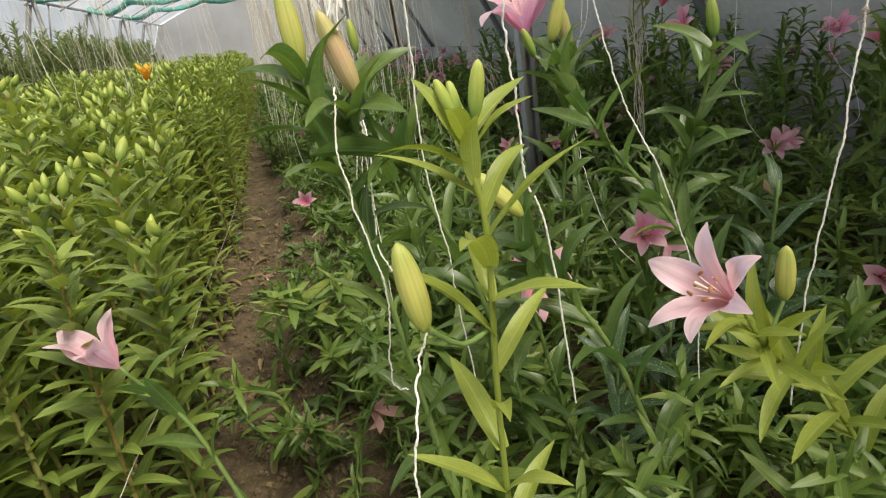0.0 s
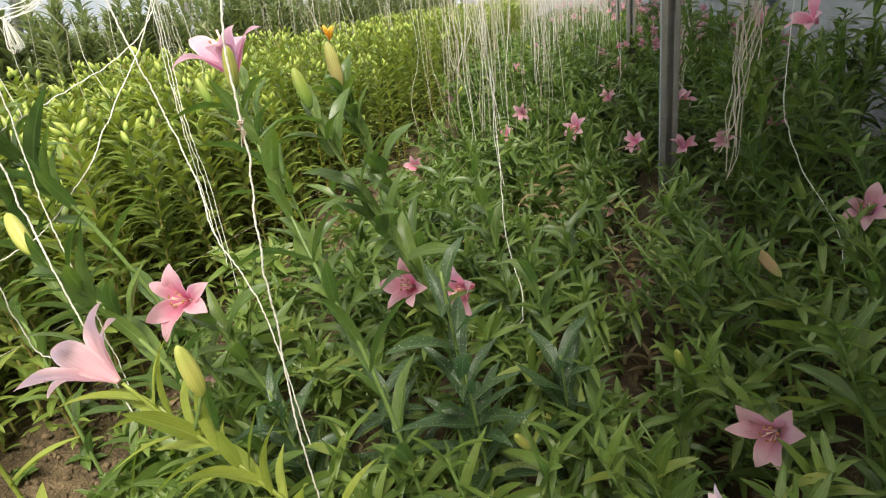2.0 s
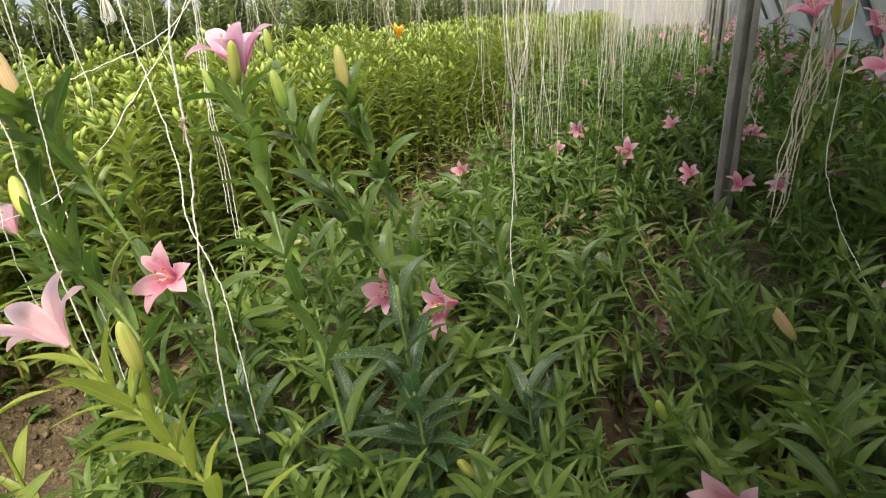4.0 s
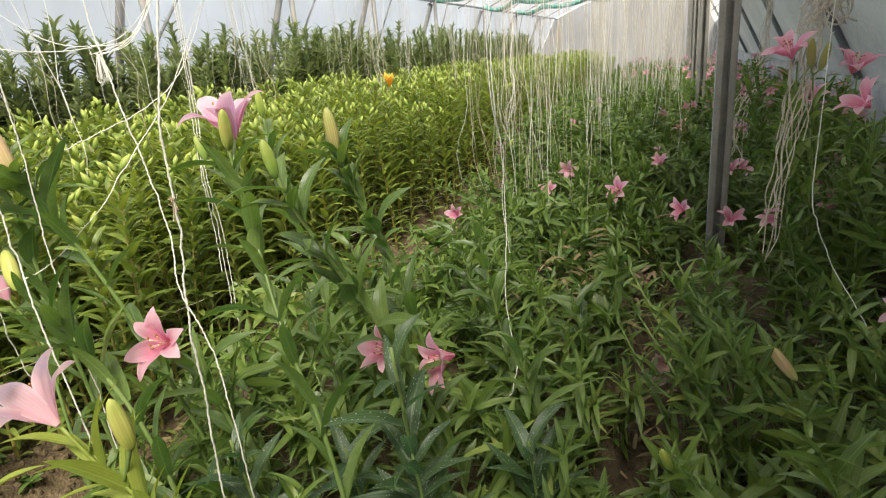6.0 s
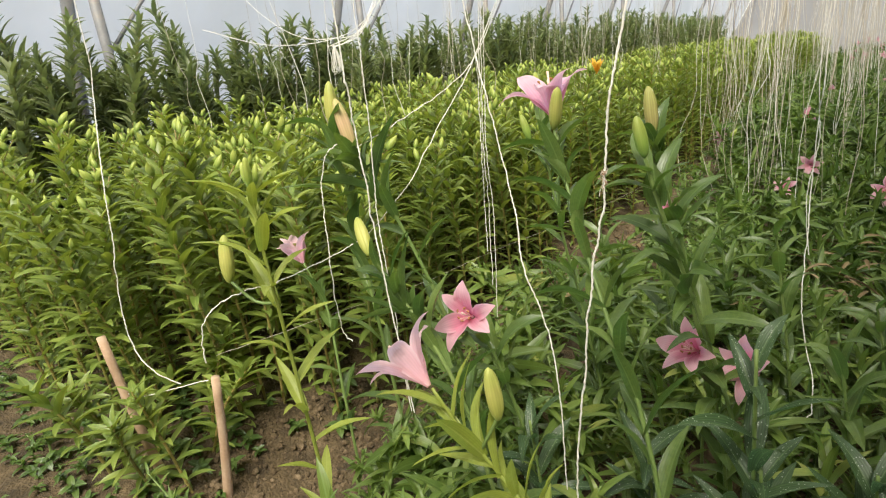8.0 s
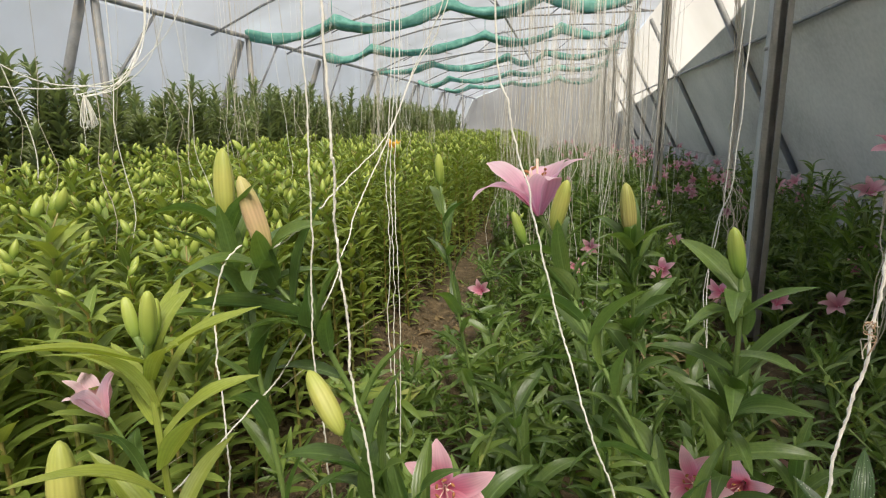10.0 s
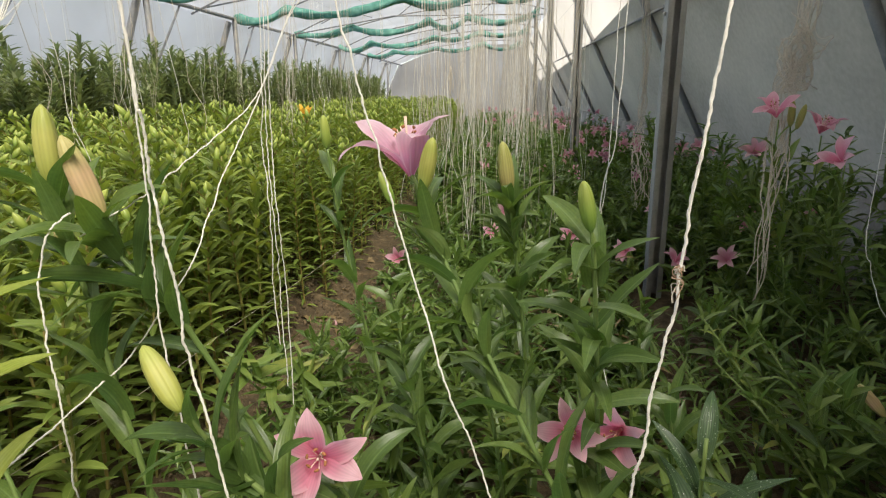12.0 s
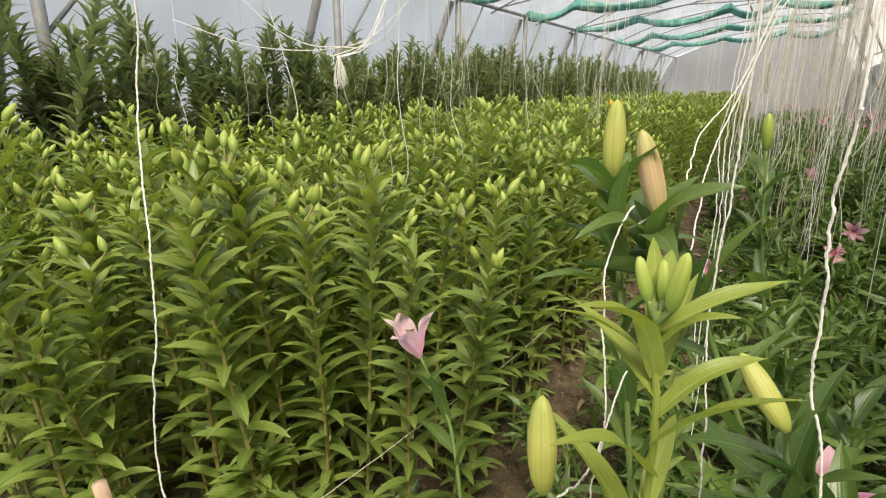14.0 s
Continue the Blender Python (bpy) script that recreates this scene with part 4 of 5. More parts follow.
# twin buds
p, lo = single_lily([(-0.2, 0.72, 0.06), (-0.26, 0.7, 0.4), (-0.34, 0.67, 0.72), (-0.42, 0.647, 0.923), (-0.446, 0.628, 0.984), (-0.498, 0.643, 1.028), (-0.51, 0.635, 1.06), (-0.497, 0.613, 1.092)],
                    "leaning lily with one peach-coloured bud", (24, 0.14, M_LEAF), seed=14, bracts=3)
bud_part(p, lo((-0.497, 0.613, 1.09)), lo((-0.526, 0.61, 1.19)), M_BUDP, 0.15, "peach-coloured bud")
p, lo = single_lily([(-0.44, 0.62, 0.06), (-0.46, 0.615, 0.4), (-0.5, 0.61, 0.75), (-0.535, 0.615, 0.98), (-0.556, 0.62, 1.09), (-0.56, 0.623, 1.135)],
                    "upright lily with one pale yellow-green bud", (24, 0.13, M_LEAF), seed=15, bracts=3)
bud_part(p, lo((-0.56, 0.623, 1.133)), lo((-0.565, 0.634, 1.225)), M_BUDY, 0.16, "pale yellow-green bud")

# yellow bud on a leaning stem
p, lo = single_lily([(-0.02, 0.47, 0.06), (-0.08, 0.49, 0.35), (-0.17, 0.51, 0.62), (-0.254, 0.51, 0.765), (-0.298, 0.51, 0.815), (-0.325, 0.499, 0.864), (-0.337, 0.475, 0.922)],
                    "leaning lily with one bright yellow bud", (24, 0.13, M_LEAF), seed=16, bracts=3)
bud_part(p, lo((-0.337, 0.473, 0.922)), lo((-0.384, 0.498, 0.978)), M_BUDY, 0.17, "bright yellow bud")

# pale bloom among bright young leaves
p, lo = single_lily([(0.3, 0.36, 0.06), (0.22, 0.36, 0.36), (0.12, 0.362, 0.53), (0.051, 0.361, 0.612), (-0.008, 0.368, 0.658), (-0.057, 0.355, 0.719), (-0.1, 0.347, 0.783)],
                    "bright green leaning lily with a pale pink trumpet bloom", (26, 0.125, M_YOUNG), lift=0.38, radius=0.0048, seed=17, span=(0.22, 0.95), stem_mat=M_YOUNG)
flower_part(p, lo((-0.105, 0.347, 0.785)), (-0.8, 0.0, 0.58), 0.102, M_PALE, 40, 2.4, 0.0, "pale pink trumpet bloom", broad=0.78, vary=0.16)
stalk(p, lo((-0.03, 0.365, 0.69)), lo((-0.0, 0.371, 0.754)))
bud_part(p, lo((-0.0, 0.371, 0.754)), lo((-0.01, 0.369, 0.832)), M_BUDY, 0.165, "yellow bud")

# bright lily with a tuft of buds
p, lo = single_lily([(-0.43, 0.36, 0.06), (-0.435, 0.35, 0.4), (-0.44, 0.335, 0.75), (-0.437, 0.322, 0.962), (-0.445, 0.327, 1.04), (-0.446, 0.328, 1.075)],
                    "bright yellow-green lily with a tuft of buds on top", (26, 0.12, M_YOUNG), lift=0.34, radius=0.0044, seed=18, span=(0.12, 0.97), stem_mat=M_YOUNG)
for a, b in (((-0.437, 0.322, 1.08), (-0.429, 0.319, 1.134)), ((-0.455, 0.328, 1.082), (-0.468, 0.334, 1.12)), ((-0.446, 0.34, 1.08), (-0.45, 0.35, 1.115))):
    stalk(p, lo((-0.446, 0.328, 1.065)), lo(a))
    b = tuple(np.array(a) + 0.85 * (np.array(b) - np.array(a)))
    bud_part(p, lo(a), lo(b), M_BUD, 0.14)
stalk(p, lo((-0.44, 0.33, 0.86)), lo((-0.518, 0.291, 0.905)), -0.02)
bud_part(p, lo((-0.518, 0.291, 0.905)), lo((-0.528, 0.305, 0.985)), M_BUDY, 0.165, "yellow bud on a side stalk")

# pale half-open bloom by the field
p, lo = single_lily([(-0.78, 0.7, 0.06), (-0.82, 0.72, 0.35), (-0.87, 0.754, 0.551), (-0.909, 0.759, 0.631), (-0.94, 0.748, 0.71)],
                    "thin lily with one half-open pale pink bloom", (9, 0.12, M_LEAF), seed=19)
flower_part(p, lo((-0.942, 0.748, 0.71)), (-0.3, -0.15, 0.9), 0.09, M_PALE, 8, 2.6, 0.2, "half-open pale pink bloom", False, 0.95, 0.9)

# front-facing bloom and the pair
p, lo = single_lily([(-0.1, 0.75, 0.06), (-0.16, 0.73, 0.35), (-0.22, 0.7, 0.6), (-0.255, 0.675, 0.7), (-0.262, 0.67, 0.715)],
                    "lily with one wide open deep pink bloom", (16, 0.14, M_LEAF), seed=20, span=(0.05, 0.66))
flower_part(p, lo((-0.26, 0.672, 0.72)), (0.18, -0.8, 0.5), 0.084, M_PINK, 52, 2.1, 0.5, "wide open deep pink bloom", broad=0.98, vary=0.2)
p, lo = single_lily([(0.22, 0.95, 0.06), (0.2, 0.93, 0.35), (0.17, 0.9, 0.56), (0.15, 0.885, 0.63)],
                    "lily with two open pink blooms low in the bed", (18, 0.15, M_LEAF), seed=21, span=(0.05, 0.9))
flower_part(p, lo((0.145, 0.885, 0.64)), (-0.3, -0.75, 0.5), 0.074, M_PINK, 42, 2.0, 0.1, "open pink bloom")
stalk(p, lo((0.17, 0.9, 0.56)), lo((0.25, 0.97, 0.6)))
flower_part(p, lo((0.252, 0.965, 0.602)), (-0.45, -0.7, 0.1), 0.086, M_PINK, 42, 2.2, 0.7, "sideways open pink bloom")

# sprayed leafy plants
for k, (x, y, z) in enumerate(((0.276, 0.65, 0.8), (0.3, 0.64, 0.6), (0.45, 0.85, 0.5), (-0.1, 0.62, 0.55), (0.1, 0.72, 0.5))):
    single_lily([(x + 0.03, y + 0.03, 0.06), (x + 0.02, y + 0.02, z * 0.5), (x, y, z)], "leafy lily with white-speckled sprayed leaves and no bud", (22, 0.15, M_SPOT), seed=30 + k, span=(0.15, 1.0), lift=0.3)

# more leafy stems in the bed
for k, (x, y, z) in enumerate(((-0.05, 1.18, 0.85), (0.2, 1.3, 0.8), (-0.2, 1.02, 0.74), (0.36, 1.05, 0.66), (-0.3, 1.42, 0.72), (0.0, 1.62, 0.72), (0.42, 1.5, 0.55))):
    single_lily([(x + 0.1, y + 0.08, 0.06), (x + 0.06, y + 0.04, z * 0.5), (x, y, z)], "leafy green lily without a bud in the bed", (24, 0.14, M_LEAF), seed=130 + k, span=(0.12, 1.0), lift=0.35)
p, lo = single_lily([(-0.22, 1.3, 0.06), (-0.3, 1.27, 0.5), (-0.37, 1.24, 0.9), (-0.395, 1.23, 1.12)], "lily with one pale upright bud on a long stem", (20, 0.13, M_LEAF), seed=145)
bud_part(p, lo((-0.395, 1.23, 1.12)), lo((-0.4, 1.23, 1.19)), M_BUD, 0.16)

# blooms scattered in the shaded beds
for k, (x, y, z, wx, wy, wz, size) in enumerate((
        (-0.56, 3.09, 0.28, -0.2, -0.7, 0.5, 0.085), (0.43, 2.98, 0.5, -0.3, -0.8, 0.3, 0.085), (-0.025, 3.26, 0.42, 0.2, -0.7, 0.3, 0.07), (0.76, 3.09, 0.37, -0.5, -0.6, 0.4, 0.085),
        (0.965, 2.91, 0.365, 0.1, -0.6, 0.8, 0.08), (0.59, 4.1, 0.46, -0.3, -0.6, 0.6, 0.085), (0.74, 5.2, 0.5, -0.3, -0.6, 0.7, 0.09), (1.07, 3.7, 0.45, 0, -0.6, 0.7, 0.085),
        (1.82, 1.83, 0.9, -0.6, -0.4, 0.6, 0.09), (1.75, 1.58, 0.86, -0.5, -0.5, 0.7, 0.09), (1.296, 1.61, 0.51, -0.4, -0.5, 0.6, 0.085), (0.87, 0.83, 0.37, -0.35, -0.5, 0.3, 0.09),
        (0.75, 0.52, 0.42, -0.6, -0.1, 0.5, 0.085), (1.03, 2.2, 1.16, -0.35, -0.35, 0.85, 0.09), (1.213, 2.236, 1.1, 0.1, -0.35, 0.9, 0.09), (1.25, 2.12, 1.0, -0.6, -0.3, 0.5, 0.09), (0.05, 3.15, 0.2, -0.5, -0.5, 0.3, 0.07), (1.115, 2.61, 0.47, -0.5, -0.4, 0.5, 0.08), (1.21, 2.7, 0.96, -0.4, -0.5, 0.7, 0.085), (1.4, 1.66, 0.5, -0.2, -0.5, 0.6, 0.08), (1.0, 3.4, 0.52, -0.4, -0.5, 0.6, 0.08), (0.62, 3.7, 0.5, -0.4, -0.5, 0.7, 0.08), (1.34, 2.7, 0.52, -0.4, -0.5, 0.6, 0.08), (1.36, 3.05, 0.52, -0.2, -0.5, 0.7, 0.08))):
    p, lo = single_lily([(x + 0.08, y + 0.1, 0.06), (x + 0.06, y + 0.07, z * 0.55), (x + 0.02, y + 0.02, z - 0.02)], "lily with an open pink bloom in the shaded bed", (24 if z > 0.98 else 13, 0.14, M_LOW), seed=50 + k, span=(0.2, 0.95))
    flower_part(p, lo((x, y, z - 0.01)), (wx, wy, wz), size * 1.0, M_PINKSHADE if k in (10, 11) or k > 16 else M_PALE if k == 12 else M_PINK, 6 if k == 12 else 32 if k == 11 else 46 + 8 * (k % 3), 2.0, k * 0.7, "open pink bloom", k in (1, 8, 9, 10, 11, 13, 14), 0.95, 0.32)

p, lo = single_lily([(1.2, 2.3, 0.06), (1.16, 2.27, 0.6), (1.1, 2.22, 1.1)], "tall lily with two pale brown buds by the wall", (22, 0.14, M_LOW), seed=148)
for a, b in (((1.09, 2.21, 1.12), (1.08, 2.2, 1.21)), ((1.12, 2.22, 1.11), (1.135, 2.215, 1.195))):
    stalk(p, lo((1.1, 2.22, 1.09)), lo(a))
    bud_part(p, lo(a), lo(b), M_BUDO, 0.15, "pale brown bud")

# one orange lily in the field
p, lo = single_lily([(-1.34, 3.82, 0.06), (-1.33, 3.8, 0.6), (-1.33, 3.79, 1.05)], "green lily with one orange bloom in the bed", (24, 0.12, M_FIELD), seed=80)
flower_part(p, lo((-1.33, 3.79, 1.05)), (0.1, -0.2, 0.95), 0.1, M_ORANGE, 12, 0.8, 0.0, "orange bloom", False)

# ---- twine ----


def twine(points, label, radius=0.0016, mat=None, wob=0.0009, n=None, seed=0, name="hanging_twine"):
    r = random.Random(seed)
    line = smooth_line(points, n or max(14, len(points) * 4))
    line[1:-1] += np.array([[r.gauss(0, wob) for _ in range(3)] for _ in range(len(line) - 2)])
    line = smooth_line(line, len(line) * 5)
    line[1:-1] += np.array([[r.gauss(0, 0.00035) for _ in range(3)] for _ in range(len(line) - 2)])
    v, f, uv = cord(smooth_line(line, len(line) * 3), radius * 0.76)
    return tagged(new(name, mesh_of(name, v, f, mat or M_STRING, uv)), label, "twine", "support twines")


WHITE = "slack white twine hanging among the lilies"
a = twine([(0.32, 0.62, 2.9), (0.2, 0.5, 1.8), (0.16, 0.45, 1.35), (0.141, 0.426, 1.19), (0.136, 0.424, 1.075), (0.127, 0.421, 1.009), (0.121, 0.416, 0.936), (0.114, 0.42, 0.845), (0.1, 0.42, 0.7), (0.1, 0.42, 0.5)],
          "thick white twine with a frayed knot hanging from the roof", 0.0018, seed=1)
r = random.Random(5)
for k in range(14):
    reach = 0.0024 if k < 10 else 0.005
    pts = [(0.136, 0.424, 1.108)] + [(0.136 + r.gauss(0, reach * 0.6), 0.424 + r.gauss(0, reach * 0.6), 1.106 - (0.0 if k < 10 else 0.006 * i) + r.gauss(0, reach * 0.7)) for i in range(5)]
    rod("knot_strand", smooth_line(pts, 26), 0.00045, M_BROWNTWINE if k % 2 else M_TWINE, a, sides=5)
twine([(-0.3, 0.7, 2.9), (-0.2, 0.63, 1.5), (-0.169, 0.617, 1.269), (-0.145, 0.609, 1.184), (-0.122, 0.607, 1.093), (-0.094, 0.596, 0.998), (-0.061, 0.562, 0.911), (-0.022, 0.561, 0.807), (0.005, 0.546, 0.699), (0.02, 0.54, 0.5)], WHITE, seed=2)
twine([(-0.36, 0.5, 2.85), (-0.34, 0.48, 1.6), (-0.332, 0.471, 1.271), (-0.331, 0.473, 1.218), (-0.334, 0.48, 1.16), (-0.331, 0.481, 1.098), (-0.325, 0.482, 1.031), (-0.321, 0.481, 0.958), (-0.3, 0.47, 0.88), (-0.27, 0.47, 0.6)], WHITE, 0.0019, seed=3)
twine([(-0.4, 0.6, 2.85), (-0.42, 0.6, 1.6), (-0.418, 0.597, 1.25), (-0.42, 0.597, 1.1), (-0.425, 0.59, 0.98), (-0.41, 0.58, 0.85), (-0.4, 0.58, 0.7), (-0.38, 0.57, 0.5)], WHITE, seed=4)
twine([(-0.525, 0.6, 1.1), (-0.531, 0.568, 1.082), (-0.542, 0.553, 1.025), (-0.537, 0.542, 0.966), (-0.528, 0.532, 0.906), (-0.518, 0.521, 0.845), (-0.525, 0.523, 0.769), (-0.53, 0.535, 0.683), (-0.51, 0.54, 0.66)], WHITE, seed=5)
twine([(-0.12, 1.2, 2.62), (-0.25, 1.14, 1.9), (-0.36, 1.1, 1.5), (-0.416, 1.087, 1.37), (-0.452, 1.015, 1.24), (-0.49, 0.92, 1.17), (-0.488, 0.798, 1.137), (-0.482, 0.7, 1.112), (-0.5, 0.635, 1.088), (-0.535, 0.62, 1.065)], "white twine drawn slantwise to a lily stem", seed=6)
twine([(-0.1, 1.22, 2.62), (-0.24, 1.13, 1.9), (-0.35, 1.08, 1.48), (-0.41, 1.06, 1.36), (-0.455, 0.98, 1.2), (-0.474, 0.9, 1.115), (-0.47, 0.812, 1.04), (-0.474, 0.749, 0.983), (-0.497, 0.65, 0.906), (-0.51, 0.566, 0.877), (-0.502, 0.446, 0.873), (-0.501, 0.372, 0.872), (-0.51, 0.327, 0.875), (-0.526, 0.297, 0.871), (-0.539, 0.263, 0.858), (-0.551, 0.24, 0.833), (-0.558, 0.232, 0.79), (-0.56, 0.23, 0.752)], "long white twine drawn slantwise across the aisle edge", seed=7)
for k in range(3):
    d = 0.009 * (k - 1)
    twine([(-0.45 + d, 1.1, 2.62), (-0.446 + d, 1.06, 1.5), (-0.458 + 0.8 * d, 1.056, 1.226), (-0.462 + 1.2 * d, 1.053, 1.139), (-0.453 + 0.8 * d, 1.035, 1.051), (-0.45 + d, 1.03, 0.956), (-0.457 + 1.5 * d, 1.045, 0.841), (-0.452 + d, 1.03, 0.72 - 0.1 * k)], WHITE, 0.0014, seed=8 + k)
twine([(-1.3, 0.5, 2.75), (-1.26, 0.45, 1.7), (-1.243, 0.435, 1.365), (-1.244, 0.421, 1.245), (-1.208, 0.386, 1.125), (-1.158, 0.35, 1.011), (-1.143, 0.33, 0.888), (-1.147, 0.309, 0.756), (-1.133, 0.297, 0.619), (-1.06, 0.3, 0.55), (-1.0, 0.34, 0.5)], "white twine tied down to a wooden stake", 0.002, seed=12)
twine([(0.27, 1.3, 2.8), (0.265, 1.3, 1.6), (0.263, 1.3, 1.163), (0.256, 1.37, 1.019), (0.257, 1.39, 0.864), (0.265, 1.362, 0.715), (0.276, 1.302, 0.572), (0.317, 1.25, 0.44), (0.33, 1.15, 0.4), (0.313, 1.123, 0.39)], WHITE, 0.0018, seed=13)
twine([(0.255, 1.3, 2.8), (0.25, 1.31, 1.6), (0.252, 1.31, 1.163), (0.262, 1.37, 1.0), (0.25, 1.39, 0.85), (0.27, 1.38, 0.7)], WHITE, 0.0014, seed=14)

# far twines hung in rows over the beds
r = random.Random(21)
heaps = (Heap(), Heap())
ROWS = (-0.62, -0.35, -0.1, 0.15, 0.4, 0.62)
clumps = [(r.choice(ROWS), r.uniform(4.2, 15.5), r.randint(2, 11)) for _ in range(78)]
clumps += [(r.choice((-0.35, -0.1, 0.15)), r.uniform(2.5, 4.4), r.randint(1, 4)) for _ in range(24)]
clumps += [(r.choice((-1.5, -2.2, -2.9)), r.uniform(1.3, 13.0), r.randint(1, 3)) for _ in range(75)]
clumps += [(1.2, r.uniform(8.0, 14.0), r.randint(2, 6)) for _ in range(6)]
for row, cy, count in clumps:
    cx = row + r.uniform(-0.05, 0.05)
    base = (r.uniform(0.15, 0.5) if r.random() < 0.6 else r.uniform(0.6, 1.1)) if row > -1.2 else r.uniform(0.75, 0.95)
    for k in range(count):
        x, y = cx + r.gauss(0, 0.025), cy + r.gauss(0, 0.05)
        ex, ey = r.gauss(0, 0.06), r.gauss(0, 0.06)
        pts = [(x, y, 2.62), (x + 0.2 * ex, y, 1.8), (x + 0.6 * ex, y + 0.5 * ey, 1.4)] + [(x + (0.6 + 0.2 * i) * ex + r.gauss(0, 0.016), y + ey, 1.4 + (base - 1.4) * i / 4) for i in (1, 2, 3)] + [(x + 1.3 * ex + r.gauss(0, 0.03), y + 1.3 * ey, base)]
        v, f, uv = tube(smooth_line(pts, 15), r.uniform(0.0009, 0.0016), 4)
        white = r.random() < 0.4
        if cy < 4.4:
            string = new("hanging_twine", mesh_of("hanging_twine", v, f, M_STRING if white else M_TWINE, uv))
            tagged(string, ("white" if white else "beige") + " support twine hung from the roof wire above the beds", "twine", "twines over the beds")
        else:
            heaps[white].add(v, f, uv)
for h, m, word in zip(heaps, (M_TWINE, M_STRING), ("beige", "white")):
    tagged(new("far_twines", h.mesh("far_twines", m)), "curtain of " + word + " twines hung in rows above the beds", "twine", kind="stuff")
for k, row in enumerate((-2.9, -2.2, -1.5, -0.62, -0.35, -0.1, 0.15, 0.4, 0.62, 1.2)):
    tagged(rod("overhead_wire", [(row, Y0 + 0.02, 2.62), (row, Y1 - 0.02, 2.62)], 0.002, M_RIB, sides=5), "thin wire under the roof that carries the twines", "wire", "overhead wires")

# wooden stakes at the head of the field
for k, (x, y, top, dx, dy) in enumerate(((-1.24, 0.285, 0.6, -0.07, -0.02), (-1.03, 0.42, 0.47, 0.05, 0.02))):
    v, f, uv = tube(smooth_line([(x - dx, y - dy, -0.05), (x, y, top * 0.5), (x + dx * 0.6, y + dy * 0.6, top)], 7), [0.014, 0.015, 0.0145, 0.0135, 0.013, 0.0125, 0.012], 9)
    tagged(new("wooden_stake", mesh_of("wooden_stake", v, f, M_WOOD, uv)), "short bare wooden stake driven into the bed", "stake", "stakes at the bed's head")
twine([(-1.26, 0.28, 0.42), (-1.2, 0.31, 0.41), (-1.1, 0.37, 0.44), (-1.02, 0.42, 0.46)], "white twine knotted between two stakes", 0.002, seed=20, n=12)

# bundles of slack twine
def tassel(x, y, z, drop, n, seed, label, spread=0.05, mat=None):
    r = random.Random(seed)
    knot = new("twine_tassel")
    for k in range(n):
        a, b = r.uniform(0, 6.28), r.uniform(0.3, 1.0) * spread
        pts = [(x, y, z), (x + 0.5 * b * math.cos(a), y + 0.5 * b * math.sin(a), z - drop * 0.3), (x + b * math.cos(a), y + b * math.sin(a), z - drop * r.uniform(0.6, 0.9)), (x + 0.6 * b * math.cos(a + 1), y + 0.6 * b * math.sin(a + 1), z - drop * r.uniform(0.8, 1.1))]
        rod("strand", smooth_line(pts, 10), 0.0026, mat or M_STRING, knot, sides=5)
    return tagged(knot, label, "twine tassel", "twine tassels")


tassel(-2.56, 2.42, 1.41, 0.18, 18, 1, "bunched white twine hanging in a loose tassel", 0.05)
for k, pts in enumerate((((-3.4, 2.0, 1.6), (-3.0, 2.2, 1.46), (-2.57, 2.38, 1.44), (-2.3, 2.5, 1.55), (-2.05, 2.6, 1.9), (-2.0, 2.62, 2.6)),
                         ((-3.3, 1.9, 2.2), (-2.9, 2.2, 1.6), (-2.57, 2.38, 1.45), (-2.2, 2.5, 1.6), (-1.9, 2.6, 2.6)),
                         ((-3.1, 2.1, 2.6), (-2.9, 2.2, 1.8), (-2.8, 2.3, 1.2), (-2.8, 2.3, 0.95)),
                         ((-2.585, 2.42, 1.41), (-2.57, 2.45, 1.4), (-2.555, 2.64, 1.48), (-2.6, 2.86, 1.66), (-2.62, 3.0, 1.92), (-2.63, 3.05, 2.62)),
                         ((-2.62, 2.42, 1.42), (-2.6, 2.43, 1.41), (-2.53, 2.66, 1.5), (-2.59, 2.88, 1.7), (-2.6, 3.02, 1.95), (-2.6, 3.06, 2.62)),
                         ((-2.58, 2.43, 1.4), (-2.55, 2.6, 1.45), (-2.57, 2.84, 1.63), (-2.6, 2.98, 1.9), (-2.57, 3.05, 2.62)),
                         ((-2.56, 2.44, 1.4), (-2.52, 2.62, 1.46), (-2.61, 2.9, 1.68), (-2.64, 3.02, 1.94), (-2.66, 3.05, 2.62)))):
    twine(pts, "white twine slung slack across the field", 0.0036, seed=40 + k)
twine([(-2.57, 2.38, 1.44), (-2.55, 2.38, 1.25), (-2.56, 2.39, 1.02)], "white twine below the tassel", 0.002, seed=44)
tassel(-0.5, 6.1, 1.5, 0.3, 16, 3, "bunched pale twine hanging above the bed", 0.06, M_TWINE)

# a bundle of beige twines over the wall-side blooms
r = random.Random(33)
for k in range(15):
    d = [r.uniform(-0.042, 0.042) for _ in range(8)]
    pts = [(1.25 + d[0], 2.42, 2.62), (1.18 + d[1], 2.384 + d[2], 1.61), (1.147 + 2 * d[3], 2.327 + d[2], 1.402), (1.1 + d[4], 2.29, 1.3), (1.08 + d[5], 2.268, 1.195), (1.055 + d[6], 2.186 + d[7], 0.881)]
    if k % 2:
        pts.append((1.0 + d[0], 2.1 + d[1], 0.45 + 6 * abs(d[2])))
    twine(pts, "beige twine in a tangled hanging bundle near the wall", 0.0027, M_TWINE, 0.008, seed=60 + k)
